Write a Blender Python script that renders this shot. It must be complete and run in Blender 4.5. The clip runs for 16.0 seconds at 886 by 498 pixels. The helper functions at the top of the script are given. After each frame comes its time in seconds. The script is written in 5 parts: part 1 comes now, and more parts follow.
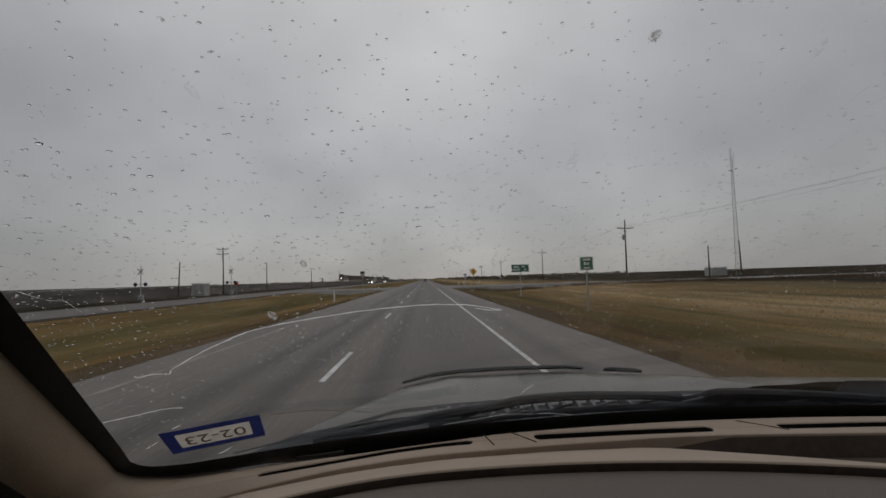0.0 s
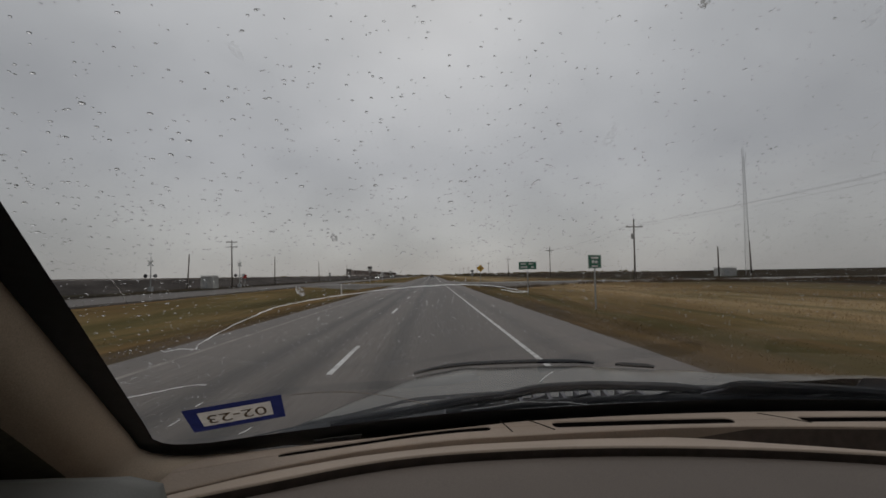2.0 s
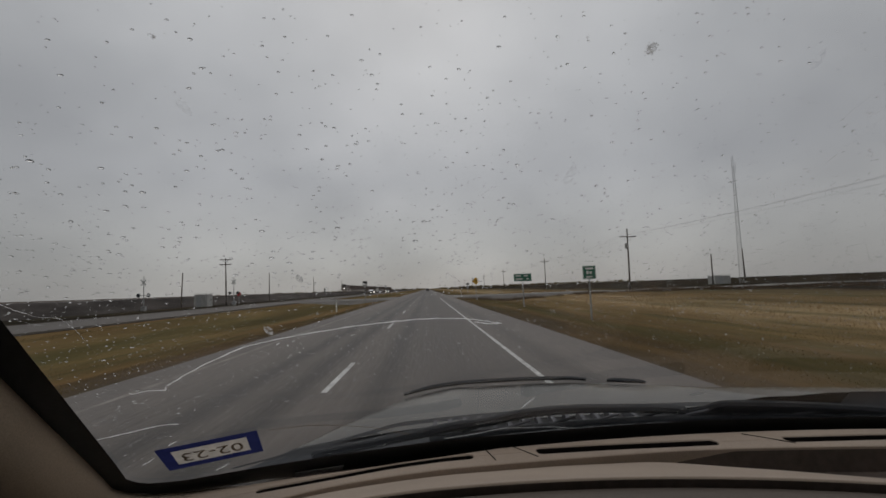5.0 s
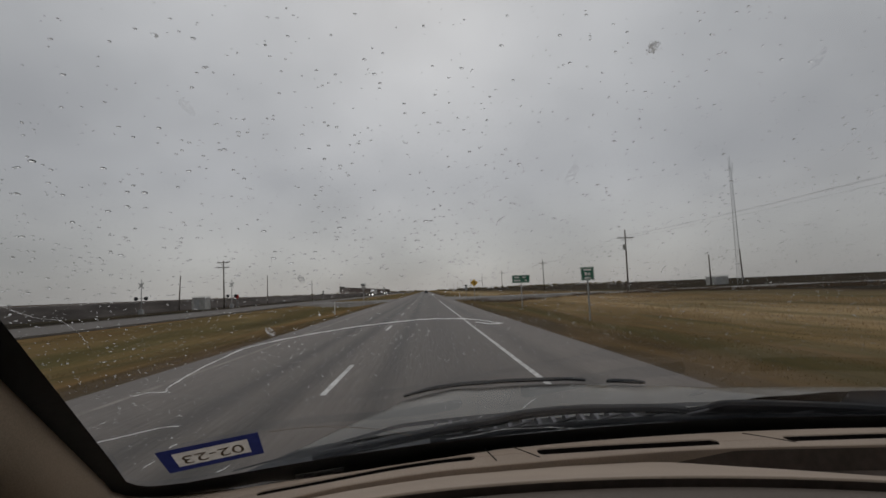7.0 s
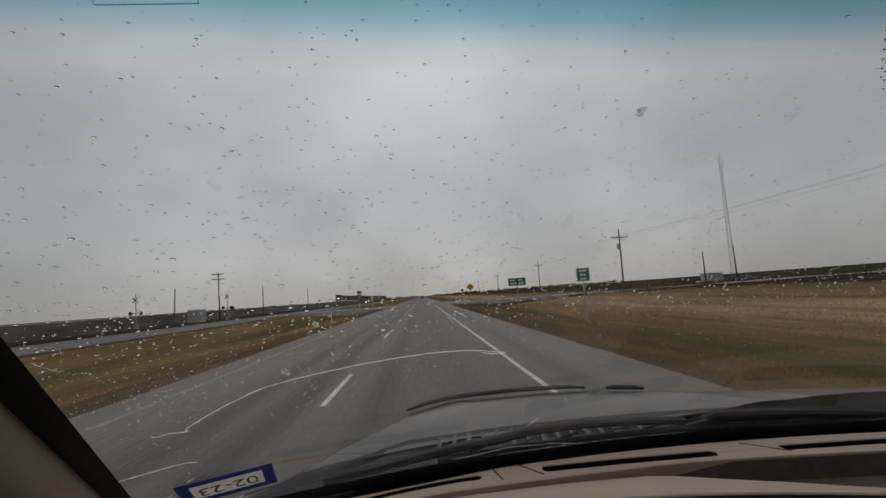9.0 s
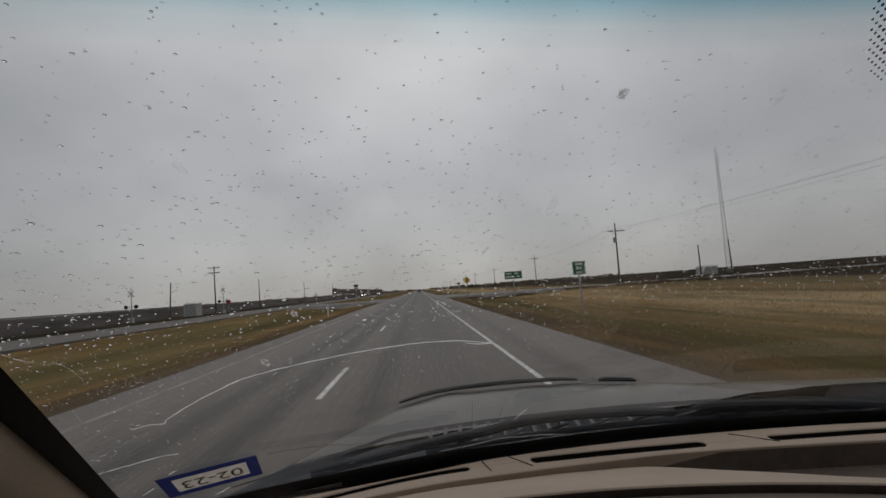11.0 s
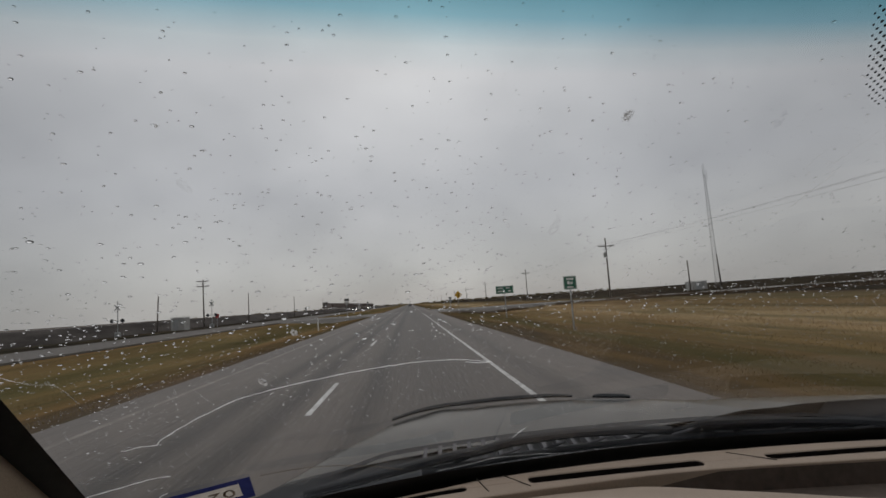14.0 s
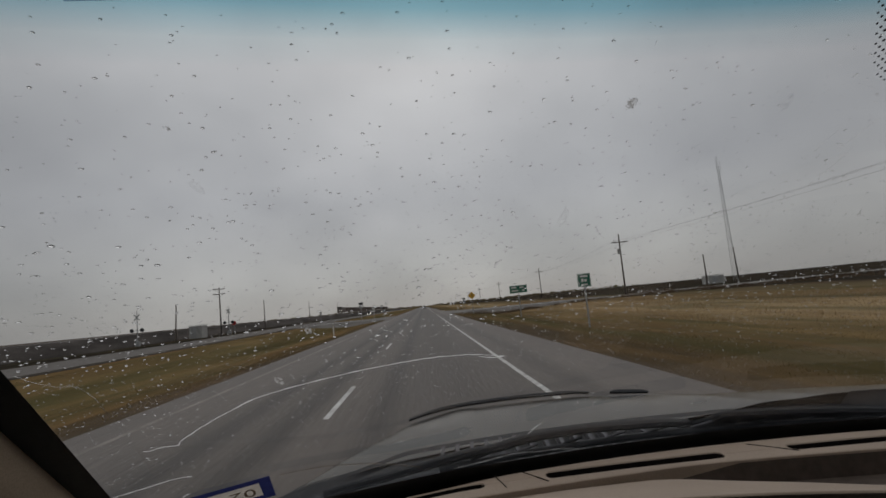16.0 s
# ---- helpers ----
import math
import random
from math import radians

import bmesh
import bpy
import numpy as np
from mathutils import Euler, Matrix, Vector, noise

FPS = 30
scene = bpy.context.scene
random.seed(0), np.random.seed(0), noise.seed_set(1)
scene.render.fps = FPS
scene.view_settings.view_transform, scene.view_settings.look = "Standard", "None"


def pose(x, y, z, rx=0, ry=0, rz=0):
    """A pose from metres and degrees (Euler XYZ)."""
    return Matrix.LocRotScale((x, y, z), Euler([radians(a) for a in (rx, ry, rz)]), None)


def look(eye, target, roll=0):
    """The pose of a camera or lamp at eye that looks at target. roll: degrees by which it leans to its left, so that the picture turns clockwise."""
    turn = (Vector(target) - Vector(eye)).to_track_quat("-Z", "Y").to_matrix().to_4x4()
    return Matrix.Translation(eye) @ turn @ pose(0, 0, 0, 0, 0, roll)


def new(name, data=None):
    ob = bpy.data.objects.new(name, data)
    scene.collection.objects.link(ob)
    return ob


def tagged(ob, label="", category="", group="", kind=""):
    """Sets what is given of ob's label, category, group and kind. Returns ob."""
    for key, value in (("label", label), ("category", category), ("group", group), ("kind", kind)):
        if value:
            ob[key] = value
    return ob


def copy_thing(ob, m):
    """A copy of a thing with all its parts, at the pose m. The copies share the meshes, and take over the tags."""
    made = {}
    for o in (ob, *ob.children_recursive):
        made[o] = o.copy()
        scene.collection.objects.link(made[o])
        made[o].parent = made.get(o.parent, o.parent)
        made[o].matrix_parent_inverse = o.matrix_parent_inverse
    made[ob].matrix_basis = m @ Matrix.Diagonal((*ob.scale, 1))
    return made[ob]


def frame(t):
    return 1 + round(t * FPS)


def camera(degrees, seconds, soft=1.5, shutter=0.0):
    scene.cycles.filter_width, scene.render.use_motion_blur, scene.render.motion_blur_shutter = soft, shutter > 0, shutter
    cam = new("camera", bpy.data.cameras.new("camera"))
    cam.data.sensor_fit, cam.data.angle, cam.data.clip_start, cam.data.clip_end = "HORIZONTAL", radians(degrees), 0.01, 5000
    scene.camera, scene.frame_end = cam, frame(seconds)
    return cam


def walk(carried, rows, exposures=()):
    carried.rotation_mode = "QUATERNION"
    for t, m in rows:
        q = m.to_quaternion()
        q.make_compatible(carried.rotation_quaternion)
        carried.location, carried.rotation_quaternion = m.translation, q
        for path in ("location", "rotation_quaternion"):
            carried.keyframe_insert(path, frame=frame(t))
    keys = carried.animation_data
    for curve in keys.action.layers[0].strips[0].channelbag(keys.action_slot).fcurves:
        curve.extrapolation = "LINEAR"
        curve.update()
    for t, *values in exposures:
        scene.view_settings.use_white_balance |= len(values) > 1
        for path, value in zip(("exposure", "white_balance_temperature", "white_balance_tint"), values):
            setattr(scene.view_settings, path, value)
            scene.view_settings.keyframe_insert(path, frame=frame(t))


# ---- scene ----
# ---- camera: a phone held inside the car, behind the windshield ----
cam = camera(85.0, 16.0, soft=1.65)
PATH = [
    (0.0, (-0.0006, 0.0011, 1.5480), (0.387, 9.975, 2.155), -1.85),
    (0.5, (0.0026, 0.0032, 1.5475), (0.401, 9.976, 2.167), -2.41),
    (1.0, (0.0012, -0.0045, 1.5542), (0.297, 9.972, 2.172), -2.49),
    (1.5, (-0.0059, 0.0078, 1.5384), (0.230, 9.990, 2.094), -1.34),
    (2.0, (-0.0195, 0.0066, 1.5330), (0.215, 9.990, 2.066), -0.97),
    (2.5, (-0.0079, 0.0200, 1.5251), (0.248, 10.004, 2.026), -0.93),
    (3.0, (-0.0079, 0.0116, 1.5265), (0.282, 9.992, 2.073), -0.86),
    (3.5, (0.0017, 0.0003, 1.5507), (0.383, 9.965, 2.298), -1.12),
    (4.0, (0.0107, 0.0077, 1.5528), (0.337, 9.969, 2.372), -1.64),
    (6.5, (-0.0096, -0.0004, 1.5494), (0.409, 9.961, 2.327), -2.64),
    (7.0, (0.0007, 0.0053, 1.5501), (0.385, 9.962, 2.392), -2.38),
    (7.5, (-0.0053, 0.0071, 1.5600), (0.535, 9.957, 2.401), -2.34),
    (8.0, (-0.0033, -0.0091, 1.5756), (0.547, 9.933, 2.504), -2.62),
    (8.5, (0.0036, -0.0112, 1.5759), (0.555, 9.927, 2.536), -3.77),
    (9.0, (-0.0073, -0.0183, 1.5792), (0.485, 9.926, 2.514), -4.18),
    (11.5, (0.0069, -0.0047, 1.5702), (0.598, 9.947, 2.353), -4.12),
    (12.0, (0.0073, 0.0041, 1.5618), (0.684, 9.952, 2.329), -3.68),
    (12.5, (0.0086, 0.0124, 1.5612), (0.856, 9.952, 2.263), -2.63),
    (13.0, (0.0060, 0.0012, 1.5794), (0.933, 9.917, 2.485), -2.70),
    (13.5, (0.0101, 0.0008, 1.5742), (0.945, 9.903, 2.614), -3.03),
    (14.0, (-0.0033, -0.0084, 1.5787), (0.747, 9.905, 2.655), -4.06),
    (14.5, (0.0026, -0.0117, 1.5863), (0.650, 9.907, 2.686), -4.83),
    (15.0, (0.0034, 0.0012, 1.5760), (0.624, 9.923, 2.663), -5.20),
    (15.5, (0.0093, -0.0107, 1.5776), (0.639, 9.907, 2.696), -5.45),
    (16.0, (-0.0017, -0.0111, 1.5732), (0.499, 9.913, 2.698), -5.64),
]
walk(cam, [(t, look(eye, target, roll)) for t, eye, target, roll in PATH],
     [(0.0, -0.05), (4.0, -0.05), (7.0, 0.0), (9.0, 0.07), (12.0, 0.05), (13.0, 0.12), (14.5, 0.14), (15.0, 0.05), (16.0, -0.06)])

# ---- light: an overcast, rainy winter sky ----
SUN_EL, SUN_AZ = radians(38), radians(0)


def build_world():
    w = bpy.data.worlds.new("overcast_sky")
    w.use_nodes = True
    scene.world = w
    nt = w.node_tree
    nt.nodes.clear()
    n, l = nt.nodes.new, nt.links.new
    out, bg = n("ShaderNodeOutputWorld"), n("ShaderNodeBackground")
    sky = n("ShaderNodeTexSky")
    sky.sky_type, sky.sun_disc = "NISHITA", False
    sky.sun_elevation, sky.sun_rotation = SUN_EL, SUN_AZ
    tc, sep = n("ShaderNodeTexCoord"), n("ShaderNodeSeparateXYZ")
    l(tc.outputs["Generated"], sep.inputs[0])
    # the cloud deck lies flat overhead: its pattern runs together towards the horizon
    up = n("ShaderNodeMath"); up.operation = "MAXIMUM"; up.inputs[1].default_value = 0.0
    l(sep.outputs[2], up.inputs[0])
    add = n("ShaderNodeMath"); add.operation = "ADD"; add.inputs[1].default_value = 0.55
    l(up.outputs[0], add.inputs[0])
    dx, dy = n("ShaderNodeMath"), n("ShaderNodeMath")
    dx.operation = dy.operation = "DIVIDE"
    l(sep.outputs[0], dx.inputs[0]); l(add.outputs[0], dx.inputs[1])
    l(sep.outputs[1], dy.inputs[0]); l(add.outputs[0], dy.inputs[1])
    comb = n("ShaderNodeCombineXYZ")
    l(dx.outputs[0], comb.inputs[0]); l(dy.outputs[0], comb.inputs[1])
    big, small = n("ShaderNodeTexNoise"), n("ShaderNodeTexNoise")
    big.inputs["Scale"].default_value, big.inputs["Detail"].default_value, big.inputs["Roughness"].default_value = 1.7, 3.0, 0.40
    small.inputs["Scale"].default_value, small.inputs["Detail"].default_value = 5.0, 3.0
    l(comb.outputs[0], big.inputs["Vector"]); l(comb.outputs[0], small.inputs["Vector"])
    mixn = n("ShaderNodeMix"); mixn.data_type = "FLOAT"; mixn.inputs[0].default_value = 0.22
    l(big.outputs[0], mixn.inputs[2]); l(small.outputs[0], mixn.inputs[3])
    ramp = n("ShaderNodeValToRGB")
    e = ramp.color_ramp.elements
    e[0].position, e[0].color = 0.33, (0.350, 0.357, 0.371, 1)
    e[1].position, e[1].color = 0.66, (0.530, 0.536, 0.548, 1)
    l(mixn.outputs[0], ramp.inputs[0])
    # rain haze over the horizon, and a brighter deck higher up
    hz = n("ShaderNodeValToRGB")
    h = hz.color_ramp.elements
    h[0].position, h[0].color = 0.0, (0.86, 0.845, 0.82, 1)
    h[1].position, h[1].color = 0.75, (1.04, 1.04, 1.04, 1)
    for p, c in ((0.10, (0.93, 0.92, 0.90, 1)), (0.22, (0.95, 0.95, 0.96, 1)), (0.42, (1.08, 1.08, 1.08, 1))):
        el = h.new(p); el.color = c
    l(up.outputs[0], hz.inputs[0])
    mul = n("ShaderNodeMix"); mul.data_type, mul.blend_type = "RGBA", "MULTIPLY"; mul.inputs[0].default_value = 1.0
    l(ramp.outputs[0], mul.inputs[6]); l(hz.outputs[0], mul.inputs[7])
    sc = n("ShaderNodeMix"); sc.data_type, sc.blend_type = "RGBA", "MULTIPLY"; sc.inputs[0].default_value = 1.0
    sc.inputs[7].default_value = (0.08, 0.08, 0.08, 1)
    l(sky.outputs[0], sc.inputs[6])
    fin = n("ShaderNodeMix"); fin.data_type = "RGBA"; fin.inputs[0].default_value = 0.95
    l(sc.outputs[2], fin.inputs[6]); l(mul.outputs[2], fin.inputs[7])
    # the deck is brightest where the hidden sun stands
    dot = n("ShaderNodeVectorMath"); dot.operation = "DOT_PRODUCT"
    dot.inputs[1].default_value = (math.sin(SUN_AZ) * math.cos(SUN_EL), math.cos(SUN_AZ) * math.cos(SUN_EL), math.sin(SUN_EL))
    l(tc.outputs["Generated"], dot.inputs[0])
    pw = n("ShaderNodeMapRange"); pw.interpolation_type = "SMOOTHSTEP"
    for key, v in (("From Min", 0.60), ("From Max", 1.0), ("To Min", 0.82), ("To Max", 1.10)):
        pw.inputs[key].default_value = v
    l(dot.outputs["Value"], pw.inputs[0])
    gl = n("ShaderNodeVectorMath"); gl.operation = "SCALE"
    l(fin.outputs[2], gl.inputs[0]); l(pw.outputs[0], gl.inputs["Scale"])
    l(gl.outputs[0], bg.inputs[0])
    bg.inputs[1].default_value = 1.0
    l(bg.outputs[0], out.inputs[0])


build_world()
sun = new("sun", bpy.data.lights.new("sun", "SUN"))
sun.data.energy, sun.data.angle, sun.data.color = 0.5, radians(150), (1.0, 0.97, 0.93)
sun.matrix_world = look((0, 0, 50), (-math.sin(SUN_AZ) * 50, -math.cos(SUN_AZ) * 50, 50 - 50 * math.tan(SUN_EL)))


# ---- materials ----
def surf(name, c1, c2, scale=4.0, rough=0.7, metal=0.0, bump=0.0, fine=None, rough2=None, coat=0.0, spread=(0.35, 0.65), stretch=(1, 1, 1), spec=0.5):
    """Two-scale mottled surface: a wide stain noise, a fine grain, and relief from the grain."""
    m = bpy.data.materials.new(name)
    m.use_nodes = True
    nt = m.node_tree
    n, l = nt.nodes.new, nt.links.new
    b = nt.nodes["Principled BSDF"]
    tc, mp = n("ShaderNodeTexCoord"), n("ShaderNodeMapping")
    mp.inputs["Scale"].default_value = stretch
    l(tc.outputs["Object"], mp.inputs[0])
    wide, grain = n("ShaderNodeTexNoise"), n("ShaderNodeTexNoise")
    wide.inputs["Scale"].default_value, wide.inputs["Detail"].default_value = scale, 5
    grain.inputs["Scale"].default_value, grain.inputs["Detail"].default_value = fine or scale * 14, 3
    l(mp.outputs[0], wide.inputs["Vector"]); l(mp.outputs[0], grain.inputs["Vector"])
    ramp = n("ShaderNodeValToRGB")
    e = ramp.color_ramp.elements
    e[0].position, e[0].color = spread[0], (*c1, 1)
    e[1].position, e[1].color = spread[1], (*c2, 1)
    l(wide.outputs[0], ramp.inputs[0])
    mx = n("ShaderNodeMix"); mx.data_type, mx.blend_type = "RGBA", "OVERLAY"; mx.inputs[0].default_value = 0.35
    l(ramp.outputs[0], mx.inputs[6]); l(grain.outputs[0], mx.inputs[7])
    l(mx.outputs[2], b.inputs["Base Color"])
    b.inputs["Specular IOR Level"].default_value = spec
    b.inputs["Metallic"].default_value, b.inputs["Coat Weight"].default_value = metal, coat
    mr = n("ShaderNodeMapRange")
    mr.inputs["To Min"].default_value, mr.inputs["To Max"].default_value = rough, rough2 if rough2 is not None else min(1, rough + 0.15)
    l(wide.outputs[0], mr.inputs[0]); l(mr.outputs[0], b.inputs["Roughness"])
    if bump:
        bp = n("ShaderNodeBump"); bp.inputs["Strength"].default_value = bump; bp.inputs["Distance"].default_value = 0.3 / (fine or scale * 14)
        l(grain.outputs[0], bp.inputs["Height"]); l(bp.outputs[0], b.inputs["Normal"])
    return m


def glow(name, color, strength):
    m = bpy.data.materials.new(name)
    m.use_nodes = True
    b = m.node_tree.nodes["Principled BSDF"]
    b.inputs["Base Color"].default_value = (*color, 1)
    b.inputs["Emission Color"].default_value, b.inputs["Emission Strength"].default_value = (*color, 1), strength
    return m


def asphalt():
    """Worn wet asphalt: darker, wetter wheel tracks run along each lane."""
    m = surf("wet_asphalt", (0.140, 0.123, 0.111), (0.200, 0.177, 0.160), 0.5, 0.6, bump=0.45, fine=14, rough2=0.8, spec=0.23, stretch=(1, 0.07, 1))
    nt = m.node_tree
    n, l = nt.nodes.new, nt.links.new
    b = nt.nodes["Principled BSDF"]
    col = b.inputs["Base Color"].links[0].from_socket
    rgh = b.inputs["Roughness"].links[0].from_socket
    tc, sep = n("ShaderNodeTexCoord"), n("ShaderNodeSeparateXYZ")
    l(tc.outputs["Object"], sep.inputs[0])
    wob = n("ShaderNodeTexNoise"); wob.inputs["Scale"].default_value = 0.12
    l(tc.outputs["Object"], wob.inputs["Vector"])
    ad = n("ShaderNodeMath"); ad.operation = "MULTIPLY_ADD"; ad.inputs[1].default_value = 0.5
    l(wob.outputs[0], ad.inputs[0]); l(sep.outputs[0], ad.inputs[2])
    mr = n("ShaderNodeMapRange"); mr.inputs["From Min"].default_value, mr.inputs["From Max"].default_value = -8.0, 6.0
    l(ad.outputs[0], mr.inputs[0])
    ramp = n("ShaderNodeValToRGB")
    r = ramp.color_ramp
    r.interpolation = "EASE"
    r.elements[0].position, r.elements[0].color = 0.0, (0.2, 0.2, 0.2, 1)
    r.elements[1].position, r.elements[1].color = 1.0, (0.2, 0.2, 0.2, 1)
    for x, v in ((-5.3, 0.15), (-4.2, 0.20), (-3.6, 0.35), (-3.15, 0.85), (-2.75, 0.35), (-2.2, 0.92), (-1.75, 0.35), (-1.25, 0.40), (-0.8, 0.92), (-0.35, 0.50), (0.5, 0.66), (1.3, 0.50), (1.7, 0.45), (2.05, 0.30), (2.55, 0.62), (3.1, 0.16)):
        el = r.elements.new((x + 0.25 + 8.0) / 14.0); el.color = (0.06 + 0.90 * v,) * 3 + (1,)
    l(mr.outputs[0], ramp.inputs[0])
    dk = n("ShaderNodeMix"); dk.data_type, dk.blend_type = "RGBA", "MIX"
    dk.inputs[7].default_value = (0.035, 0.032, 0.030, 1)
    l(ramp.outputs[0], dk.inputs[0]); l(col, dk.inputs[6]); l(dk.outputs[2], b.inputs["Base Color"])
    ro = n("ShaderNodeMath"); ro.operation = "MULTIPLY_ADD"; ro.inputs[1].default_value = -0.10
    l(ramp.outputs[0], ro.inputs[0]); l(rgh, ro.inputs[2]); l(ro.outputs[0], b.inputs["Roughness"])
    return m


def prairie():
    """Winter grass in strips along the road, and dark tilled land farther out."""
    m = surf("prairie", (0.66, 0.68, 0.68), (1.32, 1.30, 1.28), 0.30, 0.9, bump=0.6, fine=2.2, rough2=1.0, spec=0.0, stretch=(1, 0.12, 1), spread=(0.30, 0.70))
    nt = m.node_tree
    n, l = nt.nodes.new, nt.links.new
    b = nt.nodes["Principled BSDF"]
    col = b.inputs["Base Color"].links[0].from_socket
    tc, sep = n("ShaderNodeTexCoord"), n("ShaderNodeSeparateXYZ")
    l(tc.outputs["Object"], sep.inputs[0])
    mp = n("ShaderNodeMapping"); mp.inputs["Scale"].default_value = (1, 0.25, 1)
    l(tc.outputs["Object"], mp.inputs[0])
    wob = n("ShaderNodeTexNoise"); wob.inputs["Scale"].default_value, wob.inputs["Detail"].default_value, wob.inputs["Roughness"].default_value = 0.22, 8, 0.68
    l(mp.outputs[0], wob.inputs["Vector"])
    ad = n("ShaderNodeMath"); ad.operation = "MULTIPLY_ADD"; ad.inputs[1].default_value = 11.0
    l(wob.outputs[0], ad.inputs[0]); l(sep.outputs[0], ad.inputs[2])
    mr = n("ShaderNodeMapRange"); mr.inputs["From Min"].default_value, mr.inputs["From Max"].default_value = -90.0, 90.0
    l(ad.outputs[0], mr.inputs[0])
    ramp = n("ShaderNodeValToRGB")
    r = ramp.color_ramp
    gold, brown, green, dirt, dark, olive = (0.325, 0.243, 0.140), (0.185, 0.120, 0.058), (0.100, 0.083, 0.038), (0.098, 0.077, 0.057), (0.034, 0.029, 0.025), (0.188, 0.132, 0.064)
    stops = [(-88, dark), (-66, dark), (-46, dark), (-33, dark), (-30.5, dirt), (-20.5, brown), (-19.5, olive), (-15, green), (-11, olive), (-8.5, brown), (-7.0, (0.088, 0.064, 0.038)), (-6.2, dirt),
             (4.3, dirt), (5.2, (0.088, 0.064, 0.038)), (6.6, (0.135, 0.092, 0.047)), (8.5, green), (11.5, (0.135, 0.092, 0.047)), (13.5, olive), (16, (0.215, 0.150, 0.078)), (18.5, gold), (23, gold), (27, (0.190, 0.140, 0.078)), (33, (0.135, 0.104, 0.062)), (38.5, dark), (70, dark)]
    r.elements[0].position, r.elements[0].color = 0.0, (*dark, 1)
    r.elements[1].position, r.elements[1].color = 1.0, (*dark, 1)
    for x, c in stops:
        el = r.elements.new((x + 5.5 + 90) / 180.0); el.color = (*c, 1)
    l(mr.outputs[0], ramp.inputs[0])
    # damp green patches and bare brown streaks along the road
    mp2 = n("ShaderNodeMapping"); mp2.inputs["Scale"].default_value = (1, 0.10, 1)
    l(tc.outputs["Object"], mp2.inputs[0])
    patch = n("ShaderNodeTexNoise"); patch.inputs["Scale"].default_value, patch.inputs["Detail"].default_value, patch.inputs["Roughness"].default_value = 0.42, 7, 0.62
    l(mp2.outputs[0], patch.inputs["Vector"])
    pr = n("ShaderNodeMapRange"); pr.interpolation_type = "SMOOTHSTEP"
    for key, v in (("From Min", 0.50), ("From Max", 0.66), ("To Min", 0.0), ("To Max", 0.62)):
        pr.inputs[key].default_value = v
    l(patch.outputs[0], pr.inputs[0])
    gm = n("ShaderNodeMix"); gm.data_type = "RGBA"; gm.inputs[7].default_value = (0.082, 0.079, 0.040, 1)
    l(pr.outputs[0], gm.inputs[0]); l(ramp.outputs[0], gm.inputs[6])
    pr2 = n("ShaderNodeMapRange"); pr2.interpolation_type = "SMOOTHSTEP"
    for key, v in (("From Min", 0.47), ("From Max", 0.33), ("To Min", 0.0), ("To Max", 0.50)):
        pr2.inputs[key].default_value = v
    l(patch.outputs[0], pr2.inputs[0])
    bm2 = n("ShaderNodeMix"); bm2.data_type = "RGBA"; bm2.inputs[7].default_value = (0.150, 0.095, 0.052, 1)
    l(pr2.outputs[0], bm2.inputs[0]); l(gm.outputs[2], bm2.inputs[6])
    mu = n("ShaderNodeMix"); mu.data_type, mu.blend_type = "RGBA", "MULTIPLY"; mu.inputs[0].default_value = 1.0
    l(col, mu.inputs[7]); l(bm2.outputs[2], mu.inputs[6]); l(mu.outputs[2], b.inputs["Base Color"])
    return m


def pane(name, tint=(0.95, 0.95, 0.945), band=False):
    """Sheet glass: clear, with a mirror gloss that grows towards grazing angles; the windshield fades to blue-green at its top."""
    m = bpy.data.materials.new(name)
    m.use_nodes = True
    nt = m.node_tree
    nt.nodes.clear()
    n, l = nt.nodes.new, nt.links.new
    out, tr, gl, mx, fr = n("ShaderNodeOutputMaterial"), n("ShaderNodeBsdfTransparent"), n("ShaderNodeBsdfGlossy"), n("ShaderNodeMixShader"), n("ShaderNodeFresnel")
    fr.inputs[0].default_value = 1.30
    gl.inputs["Roughness"].default_value = 0.02
    tr.inputs[0].default_value = (*tint, 1)
    if band:
        tc, sep, mr, ramp = n("ShaderNodeTexCoord"), n("ShaderNodeSeparateXYZ"), n("ShaderNodeMapRange"), n("ShaderNodeValToRGB")
        ns = n("ShaderNodeTexNoise"); ns.inputs["Scale"].default_value = 9
        l(tc.outputs["Object"], sep.inputs[0]); l(tc.outputs["Object"], ns.inputs["Vector"])
        tilt = n("ShaderNodeMath"); tilt.operation = "MULTIPLY_ADD"; tilt.inputs[1].default_value = -0.035
        l(sep.outputs[0], tilt.inputs[0]); l(sep.outputs[2], tilt.inputs[2])
        mr.inputs["From Min"].default_value, mr.inputs["From Max"].default_value = 1.692, 1.747
        l(tilt.outputs[0], mr.inputs[0]); l(mr.outputs[0], ramp.inputs[0])
        e = ramp.color_ramp.elements
        e[0].position, e[0].color = 0.0, (*tint, 1)
        e[1].position, e[1].color = 1.0, (0.02, 0.16, 0.23, 1)
        for p, c in ((0.14, (0.80, 0.87, 0.88)), (0.30, (0.34, 0.60, 0.69)), (0.5, (0.12, 0.38, 0.47))):
            el = e.new(p); el.color = (*c, 1)
        l(ramp.outputs[0], tr.inputs[0])
    l(fr.outputs[0], mx.inputs[0]); l(tr.outputs[0], mx.inputs[1]); l(gl.outputs[0], mx.inputs[2]); l(mx.outputs[0], out.inputs[0])
    return m


